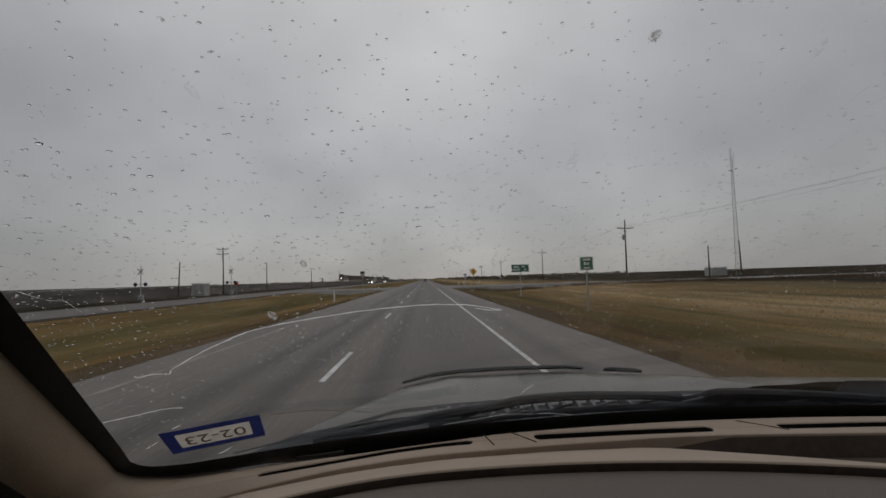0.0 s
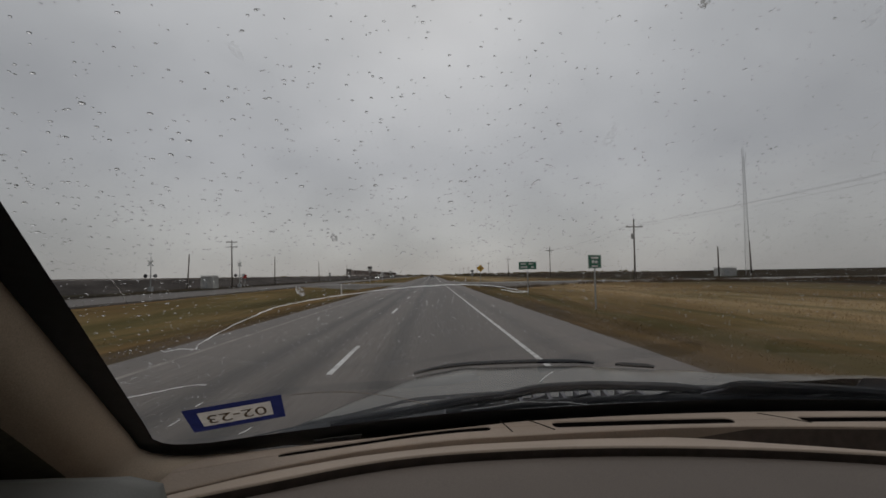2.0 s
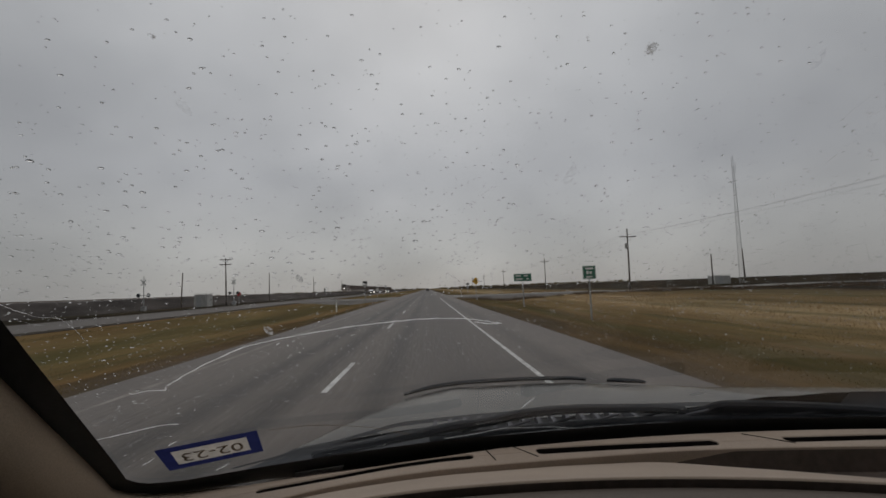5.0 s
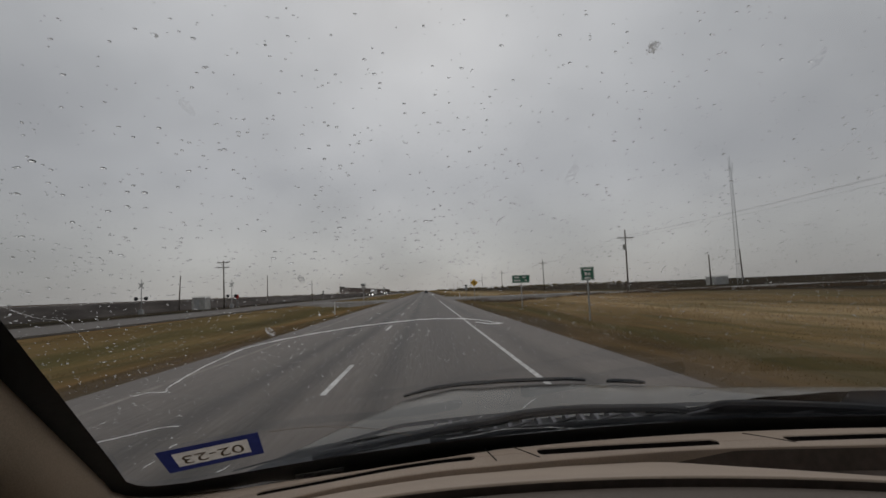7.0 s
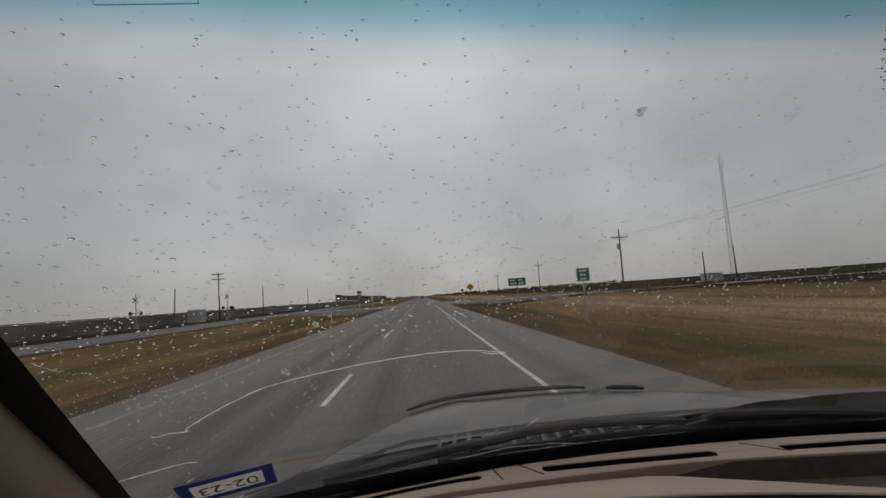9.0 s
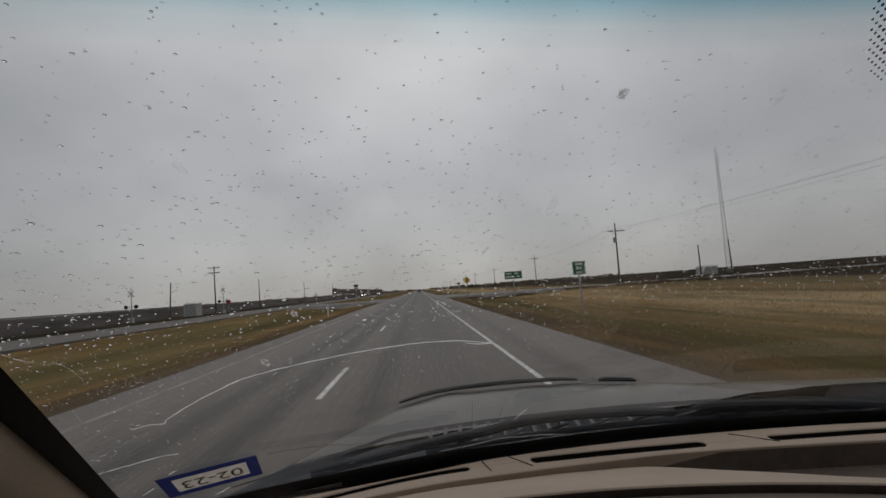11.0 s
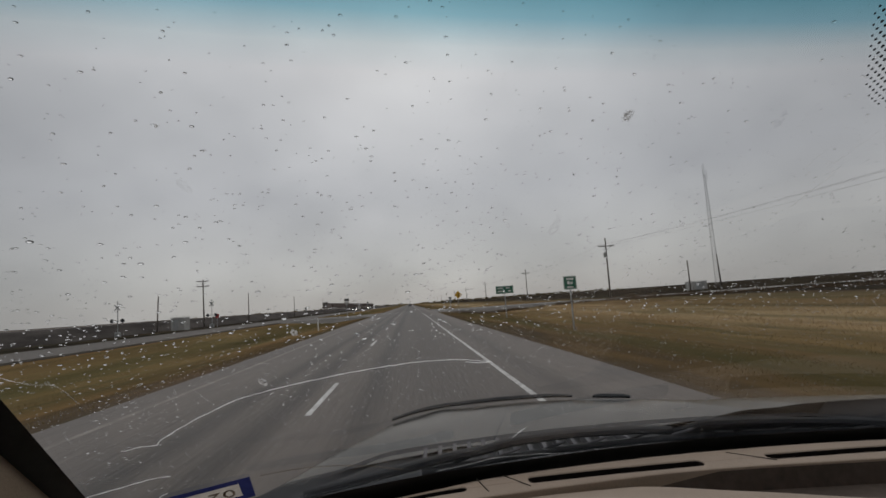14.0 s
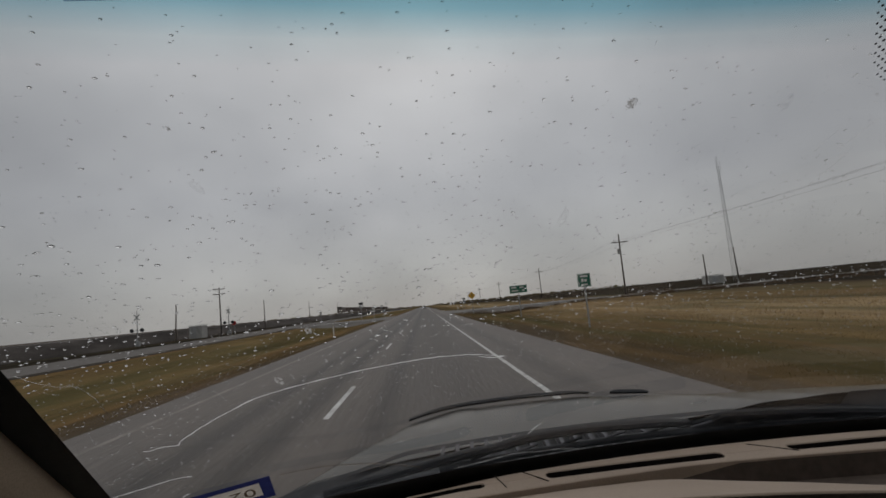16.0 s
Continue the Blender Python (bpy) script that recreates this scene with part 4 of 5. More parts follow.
def cabin():
    """Doors, roof and floor that close the cabin."""
    for s in (-1, 1):
        x = XC + s * 0.93
        bm = bmesh.new()
        box(bm, (XC + s * 0.775, 0.335, 1.240), (0.28, 0.14, 0.30), 0, 0, 0, 0.04)
        part("door_top", bm, M["door"], car, "grey rounded door trim top", smooth=True)
        bm = bmesh.new()
        box(bm, (x - s * 0.02, -0.75, 0.80), (0.05, 2.9, 0.80), 0, 0, 0, 0.012)
        part("door_panel", bm, M["door"], car)
        # the unseen rear side panes are tinted to dim the cabin
        for y0, y1 in ((0.30, -0.62), (-0.72, -1.60), (-1.68, -2.12)):
            bm = bmesh.new()
            sheet(bm, [[(x, y0 + (0.30 if y0 > 0 else 0), 1.19), (x, y1, 1.19)], [(x - s * 0.10, y0 - (0.10 if y0 > 0 else 0), 1.79), (x - s * 0.10, y1, 1.79)]])
            part("side_window", bm, M["side_glass"] if y0 > 0 else M["dark_glass"], car)
        for y in (-0.67, -1.64, -2.16):
            bm = bmesh.new()
            rod(bm, (x, y, 1.15), (x - s * 0.10, y, 1.82), 0.045, n=8)
            part("door_post", bm, M["liner"], car)
    bm = bmesh.new()
    sheet(bm, [[(XC + (0.86 - 0.05 * (y > 0)) * u, y, 1.815 + 0.03 * (1 - u * u)) for u in (-1, -0.7, -0.35, 0, 0.35, 0.7, 1)] for y in (0.12, -0.3, -0.9, -1.5, -2.2)])
    part("headliner", bm, M["liner"], car, "tan cloth headliner")
    bm = bmesh.new()
    sheet(bm, [[(XC + (0.88 - 0.05 * (y > 0)) * u, y, 1.850 - 0.10 * max(0.0, abs(u) - 0.9) + 0.03 * (1 - u * u)) for u in (-1, -0.9, -0.7, -0.35, 0, 0.35, 0.7, 0.9, 1)] for y in (0.13, -0.3, -0.9, -1.5, -2.26)])
    part("roof_panel", bm, M["hood"], car, "grey painted roof", smooth=True)
    for s in (-1, 1):
        bm = bmesh.new()
        pts = [on_shield(side_out(z) - 0.024, z, 0.012) for z in [1.82 - 0.06 * k for k in range(9)]]
        tube(bm, [(XC + s * (XC - p.x), p.y, p.z) for p in pts], 0.019, 8)
        part("outer_pillar", bm, M["hood"], car, smooth=True)
    bm = bmesh.new()
    box(bm, (XC, -0.75, 0.45), (1.8, 2.9, 0.06))
    part("floor_pan", bm, M["trim"], car)
    bm = bmesh.new()
    box(bm, (XC, -2.22, 0.80), (1.84, 0.06, 0.80), bevel=0.02)
    part("rear_panel", bm, M["liner"], car)
    # unseen rear glass, added dark to cut light on the pillar
    bm = bmesh.new()
    sheet(bm, [[(XC - 0.86, -2.24, 1.19), (XC, -2.26, 1.19), (XC + 0.86, -2.24, 1.19)], [(XC - 0.78, -2.16, 1.83), (XC, -2.18, 1.845), (XC + 0.78, -2.16, 1.83)]])
    part("rear_window", bm, M["dark_glass"], car, "unseen rear window, tinted to dim the cabin")
    bm = bmesh.new()
    box(bm, (XC, 0.37, 0.85), (1.8, 0.10, 0.85))
    part("lower_dash", bm, M["dark"], car)


cabin()


# cowl, wipers, hood
NOSE = [(-0.475, 0.80), (-0.43, 0.885), (-0.316, 1.035), (-0.245, 1.27), (-0.18, 1.42), (-0.123, 1.54), (-0.084, 1.63), (0.0, 1.71), (0.12, 1.765), (0.3, 1.78), (0.5, 1.76),
        (0.62, 1.735), (0.73, 1.70), (0.82, 1.66), (0.9, 1.62), (0.99, 1.57), (1.07, 1.52), (1.15, 1.45), (1.22, 1.34), (1.27, 1.15), (1.30, 0.80)]


def hood_z(x, y):
    side = max(0.0, abs(x - XC) - 0.30)
    far = min(1.0, max(0.0, (x - 0.50) / 0.40))
    return 1.258 + 0.045 * far - (0.060 + 0.100 * far) * (y - 1.0) - 0.02 * (x - XC) ** 2 - (0.0 if x > XC else 0.13) * side ** 2


def hood_front(x):
    return lerp(x, NOSE)


def front_end():
    hood = new("hood")
    hood.parent = car
    tagged(hood, "wet grey painted hood with sky reflections")
    bm = bmesh.new()
    front = spline([(x, y, 0) for x, y in NOSE], 4)
    rows = []
    for k in range(25):
        t = k / 24
        row = []
        for p in front:
            back = min(p.y - 0.01, 1.125 - 0.12 * (p.x - XC) ** 2)
            y = back + (p.y - back) * t
            row.append((p.x, y, hood_z(p.x, y) + 0.005 * math.exp(-((abs(p.x - XC) - 0.34) / 0.05) ** 2) - 0.016 * t ** 5))
        rows.append(row)
    # the nose rolls over and falls to the bumper
    mid = Vector((XC, 0.6, 0))
    for out, z in ((0.02, 1.190), (0.05, 1.10), (0.09, 0.95), (0.11, 0.75), (0.13, 0.60), (0.10, 0.40), (0.02, 0.32)):
        row = []
        for p in front:
            d = (p - mid).normalized()
            row.append((p.x + d.x * out, p.y + d.y * out, z - 0.02 * (p.x - XC) ** 2))
        rows.append(row)
    sheet(bm, rows)
    part("hood_panel", bm, M["hood"], hood, smooth=True)
    # flanks and wheels
    for s in (-1, 1):
        bm = bmesh.new()
        sheet(bm, [[(XC + s * 0.86, y, top), (XC + s * 0.925, y, top - 0.05), (XC + s * 0.965, y, 0.80), (XC + s * 0.955, y, 0.50), (XC + s * 0.90, y, 0.33)]
                   for y, top in ((1.02, 0.97), (0.80, 1.06), (0.62, 1.19), (0.0, 1.20), (-1.0, 1.20), (-2.0, 1.20), (-2.30, 1.16))])
        part("flank", bm, M["hood"], car, "grey painted body side", smooth=True)
        for y in (0.93, -1.72):
            bm = bmesh.new()
            rod(bm, (XC + s * 0.76, y, 0.34), (XC + s * 0.975, y, 0.34), 0.34, n=26)
            wl = part("wheel", bm, M["tyre"], car, "black rubber tyre")
            bm = bmesh.new()
            rod(bm, (XC + s * 0.90, y, 0.34), (XC + s * 0.98, y, 0.34), 0.21, n=20)
            part("rim", bm, M["steel"], wl)
    # stone guard along the hood's front edge, in two lengths
    for a, b in ((-0.085, 0.555), (0.625, 0.745)):
        bm = bmesh.new()
        n = 26
        lo, hi, back = [], [], []
        for k in range(n + 1):
            x = a + (b - a) * k / n
            y = hood_front(x) - 0.02
            rise = 0.0058 * min(1.0, 5 * min(k / n, 1 - k / n) + 0.12)
            z = hood_z(x, y) + 0.004
            lo.append((x, y - 0.003, z - 0.001)); hi.append((x, y + 0.010, z + rise)); back.append((x, y + 0.016, z - 0.01))
        sheet(bm, list(zip(lo, hi, back)))
        part("stone_guard", bm, M["plastic"], hood, "dark plastic stone guard strip")
    # louvred cowl between glass and hood
    cowl = new("cowl")
    cowl.parent = car
    tagged(cowl, "black slotted plastic cowl panel")
    def cowl_pt(x, t):
        y1 = 1.135 - 0.12 * (x - XC) ** 2
        y0 = 0.950 - 0.06 * (x - XC) ** 2
        y1 -= (y1 - y0 - 0.012) * min(1.0, max(0.0, abs(x - XC) - 0.50) / 0.28) ** 0.8
        return (x, y0 + (y1 - y0) * t, 1.258 + 0.010 * t - 0.05 * abs(x - XC) ** 2.4)
    bm = bmesh.new()
    sheet(bm, [[(p[0], p[1], p[2] - 0.018) for p in (cowl_pt(x, t) for t in (0, 0.5, 1))] for x in [XC - 0.78 + 1.56 * i / 52 for i in range(53)]])
    part("tray", bm, M["rubber"], cowl)
    # the wings' inner ends run from the hood back to the glass beside the cowl
    for s in (-1, 1):
        bm = bmesh.new()
        rows = []
        for k in range(23):
            u = 0.46 + 0.433 * k / 22
            x = XC + s * u
            far, end = min(1.135 - 0.12 * u * u, hood_front(x) - 0.002), cowl_pt(x, 1)[1] + 0.006
            drop = 0.5 * max(0.0, u - 0.80) ** 2
            low = 0.004 + 0.022 * min(1.0, max(0.0, (0.80 - u) / 0.12))
            row = []
            for j in range(9):
                y = 0.78 + (far - 0.78) * j / 8
                f = min(1.0, max(0.0, (y - end) / max(0.02, far - end)))
                row.append((x, y, cowl_pt(x, 0)[2] - low + (hood_z(x, far) + 0.001 - cowl_pt(x, 0)[2] + low) * f * f * (3 - 2 * f) - drop))
            rows.append(row)
        sheet(bm, rows)
        part("wing_end", bm, M["plastic"], hood, "dark plastic corner beside the cowl", smooth=True)
    for t0, t1 in ((0.0, 0.16), (0.84, 1.0)):
        bm = bmesh.new()
        sheet(bm, [[cowl_pt(x, t0), cowl_pt(x, t1)] for x in [XC - 0.78 + 1.56 * i / 52 for i in range(53)]])
        part("rim", bm, M["plastic"], cowl)
    bm = bmesh.new()
    for i in range(36):
        x = XC - 0.42 + 1.12 * i / 35
        if abs(x - XC) < 0.01 or x > 0.47:
            continue
        a, b = Vector(cowl_pt(x, 0.10)), Vector(cowl_pt(x + 0.012 * (1 if x < XC else -1), 0.90))
        sheet(bm, [[a + Vector((-0.004, 0, 0.001)), a + Vector((0.004, 0, 0.001))], [b + Vector((-0.004, 0, 0.001)), b + Vector((0.004, 0, 0.001))]])
        sheet(bm, [[a + Vector((-0.004, 0, 0.001)), a + Vector((-0.004, 0, -0.016))], [b + Vector((-0.004, 0, 0.001)), b + Vector((-0.004, 0, -0.016))]])
    tagged(part("louvre", bm, M["louvre"], cowl, "grey louvre ribs of the cowl"), kind="stuff")


front_end()


def wiper(top, blade, depth=0.0055, name="wiper"):
    """A parked wiper: a deep flat arm, a slim blade below it and its brackets."""
    w = new(name)
    w.parent = car
    tagged(w, "black wiper parked along the foot of the glass")
    bm = bmesh.new()
    pts = spline([(x, 0, z) for x, z in top], 6)
    rows = []
    for k, p in enumerate(pts):
        t = k / (len(pts) - 1)
        deep = depth + (0.6 * depth) * math.sin(math.pi * min(1.0, t * 1.15 + 0.12))
        rows.append([on_shield(p.x, p.z - dz, 0.018 + o) for dz, o in ((0, 0.002), (0.001, 0.006), (deep * 0.5, 0.010), (deep, 0.006), (deep, -0.003), (0.002, -0.003))])
    sheet(bm, rows, close=True)
    bm.faces.new(list(bm.verts)[:6]); bm.faces.new(list(bm.verts)[-6:])
    bmesh.ops.recalc_face_normals(bm, faces=bm.faces)
    part("arm", bm, M["plastic"], w)
    (x0, z0), (x1, z1) = blade
    bm = bmesh.new()
    tube(bm, [on_shield(x0 + (x1 - x0) * k / 14, z0 + (z1 - z0) * k / 14 + 0.003 * math.sin(k / 14 * math.pi), 0.008) for k in range(15)], 0.004, 6, 1.5)
    part("blade", bm, M["rubber"], w, smooth=True)
    for k in range(6):
        f = 0.10 + 0.15 * k
        bm = bmesh.new()
        rod(bm, on_shield(x0 + (x1 - x0) * f, z0 + (z1 - z0) * f + 0.003, 0.012), on_shield(x0 + (x1 - x0) * (f + 0.07), z0 + (z1 - z0) * (f + 0.07) + 0.008, 0.016), 0.0022, n=6)
        part("bracket", bm, M["louvre"] if k % 2 else M["plastic"], w)


wiper([(-0.170, 1.301), (-0.090, 1.309), (-0.030, 1.317), (0.042, 1.327), (0.100, 1.331), (0.147, 1.340), (0.231, 1.340), (0.300, 1.334), (0.379, 1.327), (0.430, 1.318)], ((0.0, 1.317), (0.500, 1.314)))
wiper([(0.420, 1.310), (0.455, 1.321), (0.470, 1.331), (0.492, 1.333), (0.54, 1.330), (0.62, 1.324), (0.72, 1.315), (0.82, 1.303), (0.95, 1.288)], ((0.49, 1.312), (0.95, 1.285)), 0.014)


def streaks():
    """Water runs beside the pillar and towards the upper corner."""
    rng = random.Random(21)
    bm = bmesh.new()
    run = spline([(-0.2754, 0, 1.5521), (-0.272, 0, 1.5465), (-0.264, 0, 1.5405), (-0.255, 0, 1.5381), (-0.2535, 0, 1.5261), (-0.2571, 0, 1.5121)], 5)
    tube(bm, [on_shield(p.x, p.z, 0.0018) for p in run], [rng.uniform(0.00012, 0.0003) for _ in run], 6, 0.6)
    for _ in range(5):
        x, z = rng.uniform(0.20, 0.40), rng.uniform(1.60, 1.70)
        run = [(x, z)]
        for k in range(rng.randint(3, 8)):
            run.append((run[-1][0] - rng.uniform(0.0015, 0.004), run[-1][1] - rng.uniform(0.001, 0.005)))
        tube(bm, [on_shield(a, b, 0.0018) for a, b in run], [rng.uniform(0.00008, 0.0002) for _ in run], 6, 0.6)
    tagged(part("water_streaks", bm, M["water"], None, smooth=True), "thin clear water runs on the outside of the windshield", "water", kind="stuff")


streaks()


# ---- power lines ----
def ground_at(x, y):
    return land_z(x, y) - 0.05


def utility_pole(name, label, group, height, arms, transformer=False, tilt=0.0, r=0.16):
    """A tapered wooden pole with crossarms, braces and insulators."""
    p = thing(name, label, "utility pole", group)
    bm = bmesh.new()
    rod(bm, (0, 0, -0.4), (tilt * height, 0, height), r, r * 0.62, 12)
    part("shaft", bm, M["pole"], p, smooth=True)
    for z, w in arms:
        cx = tilt * z
        bm = bmesh.new()
        box(bm, (cx, -0.14, z), (w, 0.11, 0.14), bevel=0.015)
        arm = part("crossarm", bm, M["pole"], p)
        for s in (-1, 1):
            bm = bmesh.new()
            rod(bm, (cx + s * w * 0.30, -0.14, z - 0.05), (cx, -0.12, z - 0.75), 0.025, n=6)
            part("brace", bm, M["steel"], p)
            for f in (0.46, 0.30) if w > 2 else (0.44,):
                bm = bmesh.new()
                rod(bm, (cx + s * w * f, -0.14, z + 0.07), (cx + s * w * f, -0.14, z + 0.15), 0.02, n=6)
                rod(bm, (cx + s * w * f, -0.14, z + 0.14), (cx + s * w * f, -0.14, z + 0.27), 0.06, 0.035, 8)
                part("insulator", bm, M["steel"], arm)
    if transformer:
        bm = bmesh.new()
        rod(bm, (tilt * height - 0.36, -0.1, height - 3.4), (tilt * height - 0.36, -0.1, height - 2.5), 0.24, n=14)
        box(bm, (tilt * height - 0.15, -0.08, height - 2.9), (0.2, 0.08, 0.5))
        part("transformer", bm, M["hut"], p, "grey transformer can")
    return p


RIGHT_POLES = [(33.8, 80, 1), (40.0, 163, 0), (40.5, 256, 0), (40.5, 345, 0), (40.5, 435, 1), (40.5, 530, 0), (40.5, 620, 0), (40.5, 710, 0)]
proto = utility_pole("utility_pole", "dark wooden utility pole with one wide crossarm", "power line on the field side", 10.4, [(9.0, 2.9)])
proto_t = utility_pole("utility_pole", "dark wooden utility pole with crossarm and small transformer", "power line on the field side", 10.4, [(9.0, 2.9)], True, 0.012)
tops = []
used = set()
for x, y, tr in RIGHT_POLES:
    m = pose(x, y, ground_at(x, y), 0, 0, random.uniform(-4, 4))
    src = proto_t if tr else proto
    if tr not in used:
        src.matrix_basis = m
        used.add(tr)
    else:
        copy_thing(src, m)
    tops.append((x, y, ground_at(x, y) + 9.2))


def wire(name, pts, label, group, sag=0.9, r=0.007):
    bm = bmesh.new()
    for a, b in zip(pts, pts[1:]):
        a, b = Vector(a), Vector(b)
        tube(bm, [a.lerp(b, k / 10) - Vector((0, 0, sag * 4 * (k / 10) * (1 - k / 10))) for k in range(11)], r, 4)
    tagged(part(name, bm, M["wire"]), label, "cable", group)


ahead = [(33.8, -10, tops[0][2])] + tops
for off in (-1.33, -0.87, 1.33):
    wire("power_line", [(x + off, y - 0.14, z) for x, y, z in ahead], "thin grey power line hung between the wooden poles", "power lines")

# poles along the railway
left = utility_pole("bare_pole", "bare weathered line pole beside the railway", "poles along the railway", 8.0, [], r=0.15)
left.matrix_basis = pose(-44.8, 139, -0.3)
for x, y, z, lean in ((-45.0, 90, -1.9, 2.5), (-45.5, 196, -0.3, -0.6), (-46, 262, -0.3, 0.8), (-47, 372, -0.3, -1.0), (-48, 480, -0.3, 0.5), (-48, 590, -0.3, 0)):
    copy_thing(left, pose(x, y, z, 0, lean, 0))
dbl = utility_pole("crossarm_pole", "dark wooden pole with two short crossarms", "poles along the railway", 9.6, [(9.25, 2.4), (8.25, 2.4)], False, -0.012)
dbl.matrix_basis = pose(-40.9, 100, -0.3)


# ---- signs ----
def posts(root, xs, h, w=0.05):
    for x in xs:
        bm = bmesh.new()
        box(bm, (x, 0.04, h / 2 - 0.25), (w, w, h + 0.5), bevel=0.006)
        part("post", bm, M["steel"], root, "galvanised steel post")


def panel(root, name, c, w, h, material, label, border=None, turn=0.0):
    bm = bmesh.new()
    box(bm, c, (w, 0.012, h), 0, turn, 0, 0.004)
    ob = part(name, bm, material, root, label)
    if border:
        for bx, bz, bw, bh in ((0, h / 2 - 0.035, w - 0.04, 0.022), (0, -h / 2 + 0.035, w - 0.04, 0.022), (w / 2 - 0.03, 0, 0.022, h - 0.05), (-w / 2 + 0.03, 0, 0.022, h - 0.05)):
            b = bmesh.new()
            o = pose(0, 0, 0, 0, turn, 0) @ Vector((bx, 0, bz))
            box(b, (c[0] + o.x, c[1] - 0.009, c[2] + o.z), (bw, 0.005, bh), 0, turn, 0)
            part("border_line", b, border, ob)
    return ob


def bars(parent, c, rows, material):
    """Rows of plain bars where the writing cannot be read: (x, z, width, height)."""
    for x, z, w, h in rows:
        b = bmesh.new()
        box(b, (c[0] + x, c[1] - 0.009, c[2] + z), (w, 0.005, h))
        part("text_bar", b, material, parent)


def guide_sign():
    s = thing("guide_sign", "wide green guide sign with pale lettering on a steel post", "road sign", at=(9.9, 50, ground_at(9.9, 50)))
    posts(s, (0.0,), 2.5, 0.09)
    p = panel(s, "face", (0, 0, 2.95), 1.85, 0.80, M["sign_green"], "green reflective face", border=M["sign_white"])
    bars(p, (0, 0, 2.95), [(-0.45, 0.17, 0.55, 0.13), (0.35, 0.17, 0.42, 0.13), (-0.38, -0.15, 0.7, 0.13), (0.5, -0.15, 0.25, 0.13)], M["sign_white"])


def square_sign():
    s = thing("square_sign", "small square green route sign on a steel post", "road sign", at=(9.2, 27.2, ground_at(9.2, 27.2)))
    posts(s, (0.0,), 2.4, 0.075)
    p = panel(s, "face", (0, 0, 2.72), 0.76, 0.76, M["sign_green"], "green reflective face", border=M["sign_white"])
    bars(p, (0, 0, 2.72), [(0, 0.22, 0.44, 0.10), (-0.1, 0.0, 0.12, 0.18), (0.08, -0.02, 0.14, 0.14), (0, -0.25, 0.36, 0.08)], M["sign_white"])


def warning_sign():
    s = thing("warning_sign", "yellow diamond warning sign with a black symbol", "road sign", at=(7.0, 70, ground_at(7.0, 70)))
    posts(s, (0.0,), 2.9, 0.06)
    p = panel(s, "face", (0, 0, 2.75), 0.78, 0.78, M["sign_yellow"], "yellow diamond face", turn=45)
    b = bmesh.new()
    box(b, (0.02, -0.009, 2.70), (0.10, 0.005, 0.42))
    box(b, (0.10, -0.009, 2.86), (0.26, 0.005, 0.10))
    part("symbol", b, M["sign_black"], p, "black arrow symbol")


def route_marker(name, at, label, backs=False, scale=1.0):
    """Route shield with a plate above it, on one post."""
    s = thing(name, label, "road sign", "route markers", at=at)
    posts(s, (0.0,), 2.9 * scale, 0.06)
    panel(s, "direction_plate", (0, 0, 2.72 * scale), 0.62 * scale, 0.34 * scale, M["sign_black"] if backs else M["sign_white"], "small plate above the shield")
    bm = bmesh.new()
    ring = [bm.verts.new((0.33 * scale * math.cos(a) * (1 - 0.15 * (math.sin(a) < -0.2)), 0, 2.12 * scale + 0.36 * scale * math.sin(a))) for a in [k * math.tau / 14 for k in range(14)]]
    f = bm.faces.new(ring)
    r = bmesh.ops.extrude_face_region(bm, geom=[f])
    bmesh.ops.translate(bm, verts=[v for v in r["geom"] if isinstance(v, bmesh.types.BMVert)], vec=(0, 0.012, 0))
    bmesh.ops.recalc_face_normals(bm, faces=bm.faces)
    p = part("shield", bm, M["steel"] if backs else M["sign_white"], s, "route shield")
    if not backs:
        bars(p, (0, 0, 2.12 * scale), [(-0.08, 0, 0.10, 0.24), (0.09, 0, 0.10, 0.24)], M["sign_black"])
        bars(p, (0, 0, 2.72 * scale), [(0, 0, 0.42, 0.10)], M["sign_black"])
    return s


def yield_assembly():
    s = thing("yield_sign", "wide plate over a yield triangle seen from behind", "road sign", at=(-10.5, 82, ground_at(-10.5, 82)))
    posts(s, (0.0,), 3.6, 0.07)
    panel(s, "plate", (0, 0, 3.5), 0.76, 0.42, M["sign_black"], "dark back of a wide plate")
    bm = bmesh.new()
    tri = [bm.verts.new(p) for p in ((-0.46, 0, 3.2), (0.46, 0, 3.2), (0, 0, 2.4))]
    f = bm.faces.new(tri)
    r = bmesh.ops.extrude_face_region(bm, geom=[f])
    bmesh.ops.translate(bm, verts=[v for v in r["geom"] if isinstance(v, bmesh.types.BMVert)], vec=(0, 0.012, 0))
    bmesh.ops.recalc_face_normals(bm, faces=bm.faces)
    part("triangle", bm, M["hut"], s, "grey back of a yield triangle")


def stop_sign(at):
    s = thing("stop_sign", "small red round-cornered stop sign on a post", "road sign", at=at)
    posts(s, (0.0,), 2.2, 0.06)
    bm = bmesh.new()
    bmesh.ops.create_cone(bm, cap_ends=True, segments=8, radius1=0.45, radius2=0.45, depth=0.012, matrix=pose(0, 0, 2.1, 90, 0, 0) @ pose(0, 0, 0, 0, 0, 22.5))
    part("face", bm, M["sign_red"], s, "red octagonal face")


guide_sign()
square_sign()
warning_sign()
yield_assembly()
stop_sign((-37.6, 98, -0.2))
route_marker("route_marker", (8.3, 100, ground_at(8.3, 100)), "dark plate and route shield on a steel post", True)
route_marker("route_marker", (-10.9, 106, ground_at(-10.9, 106)), "white plate and route shield on a steel post")
route_marker("route_marker", (-31.5, 150, ground_at(-31.5, 150)), "dark plate and route shield on a steel post", True)
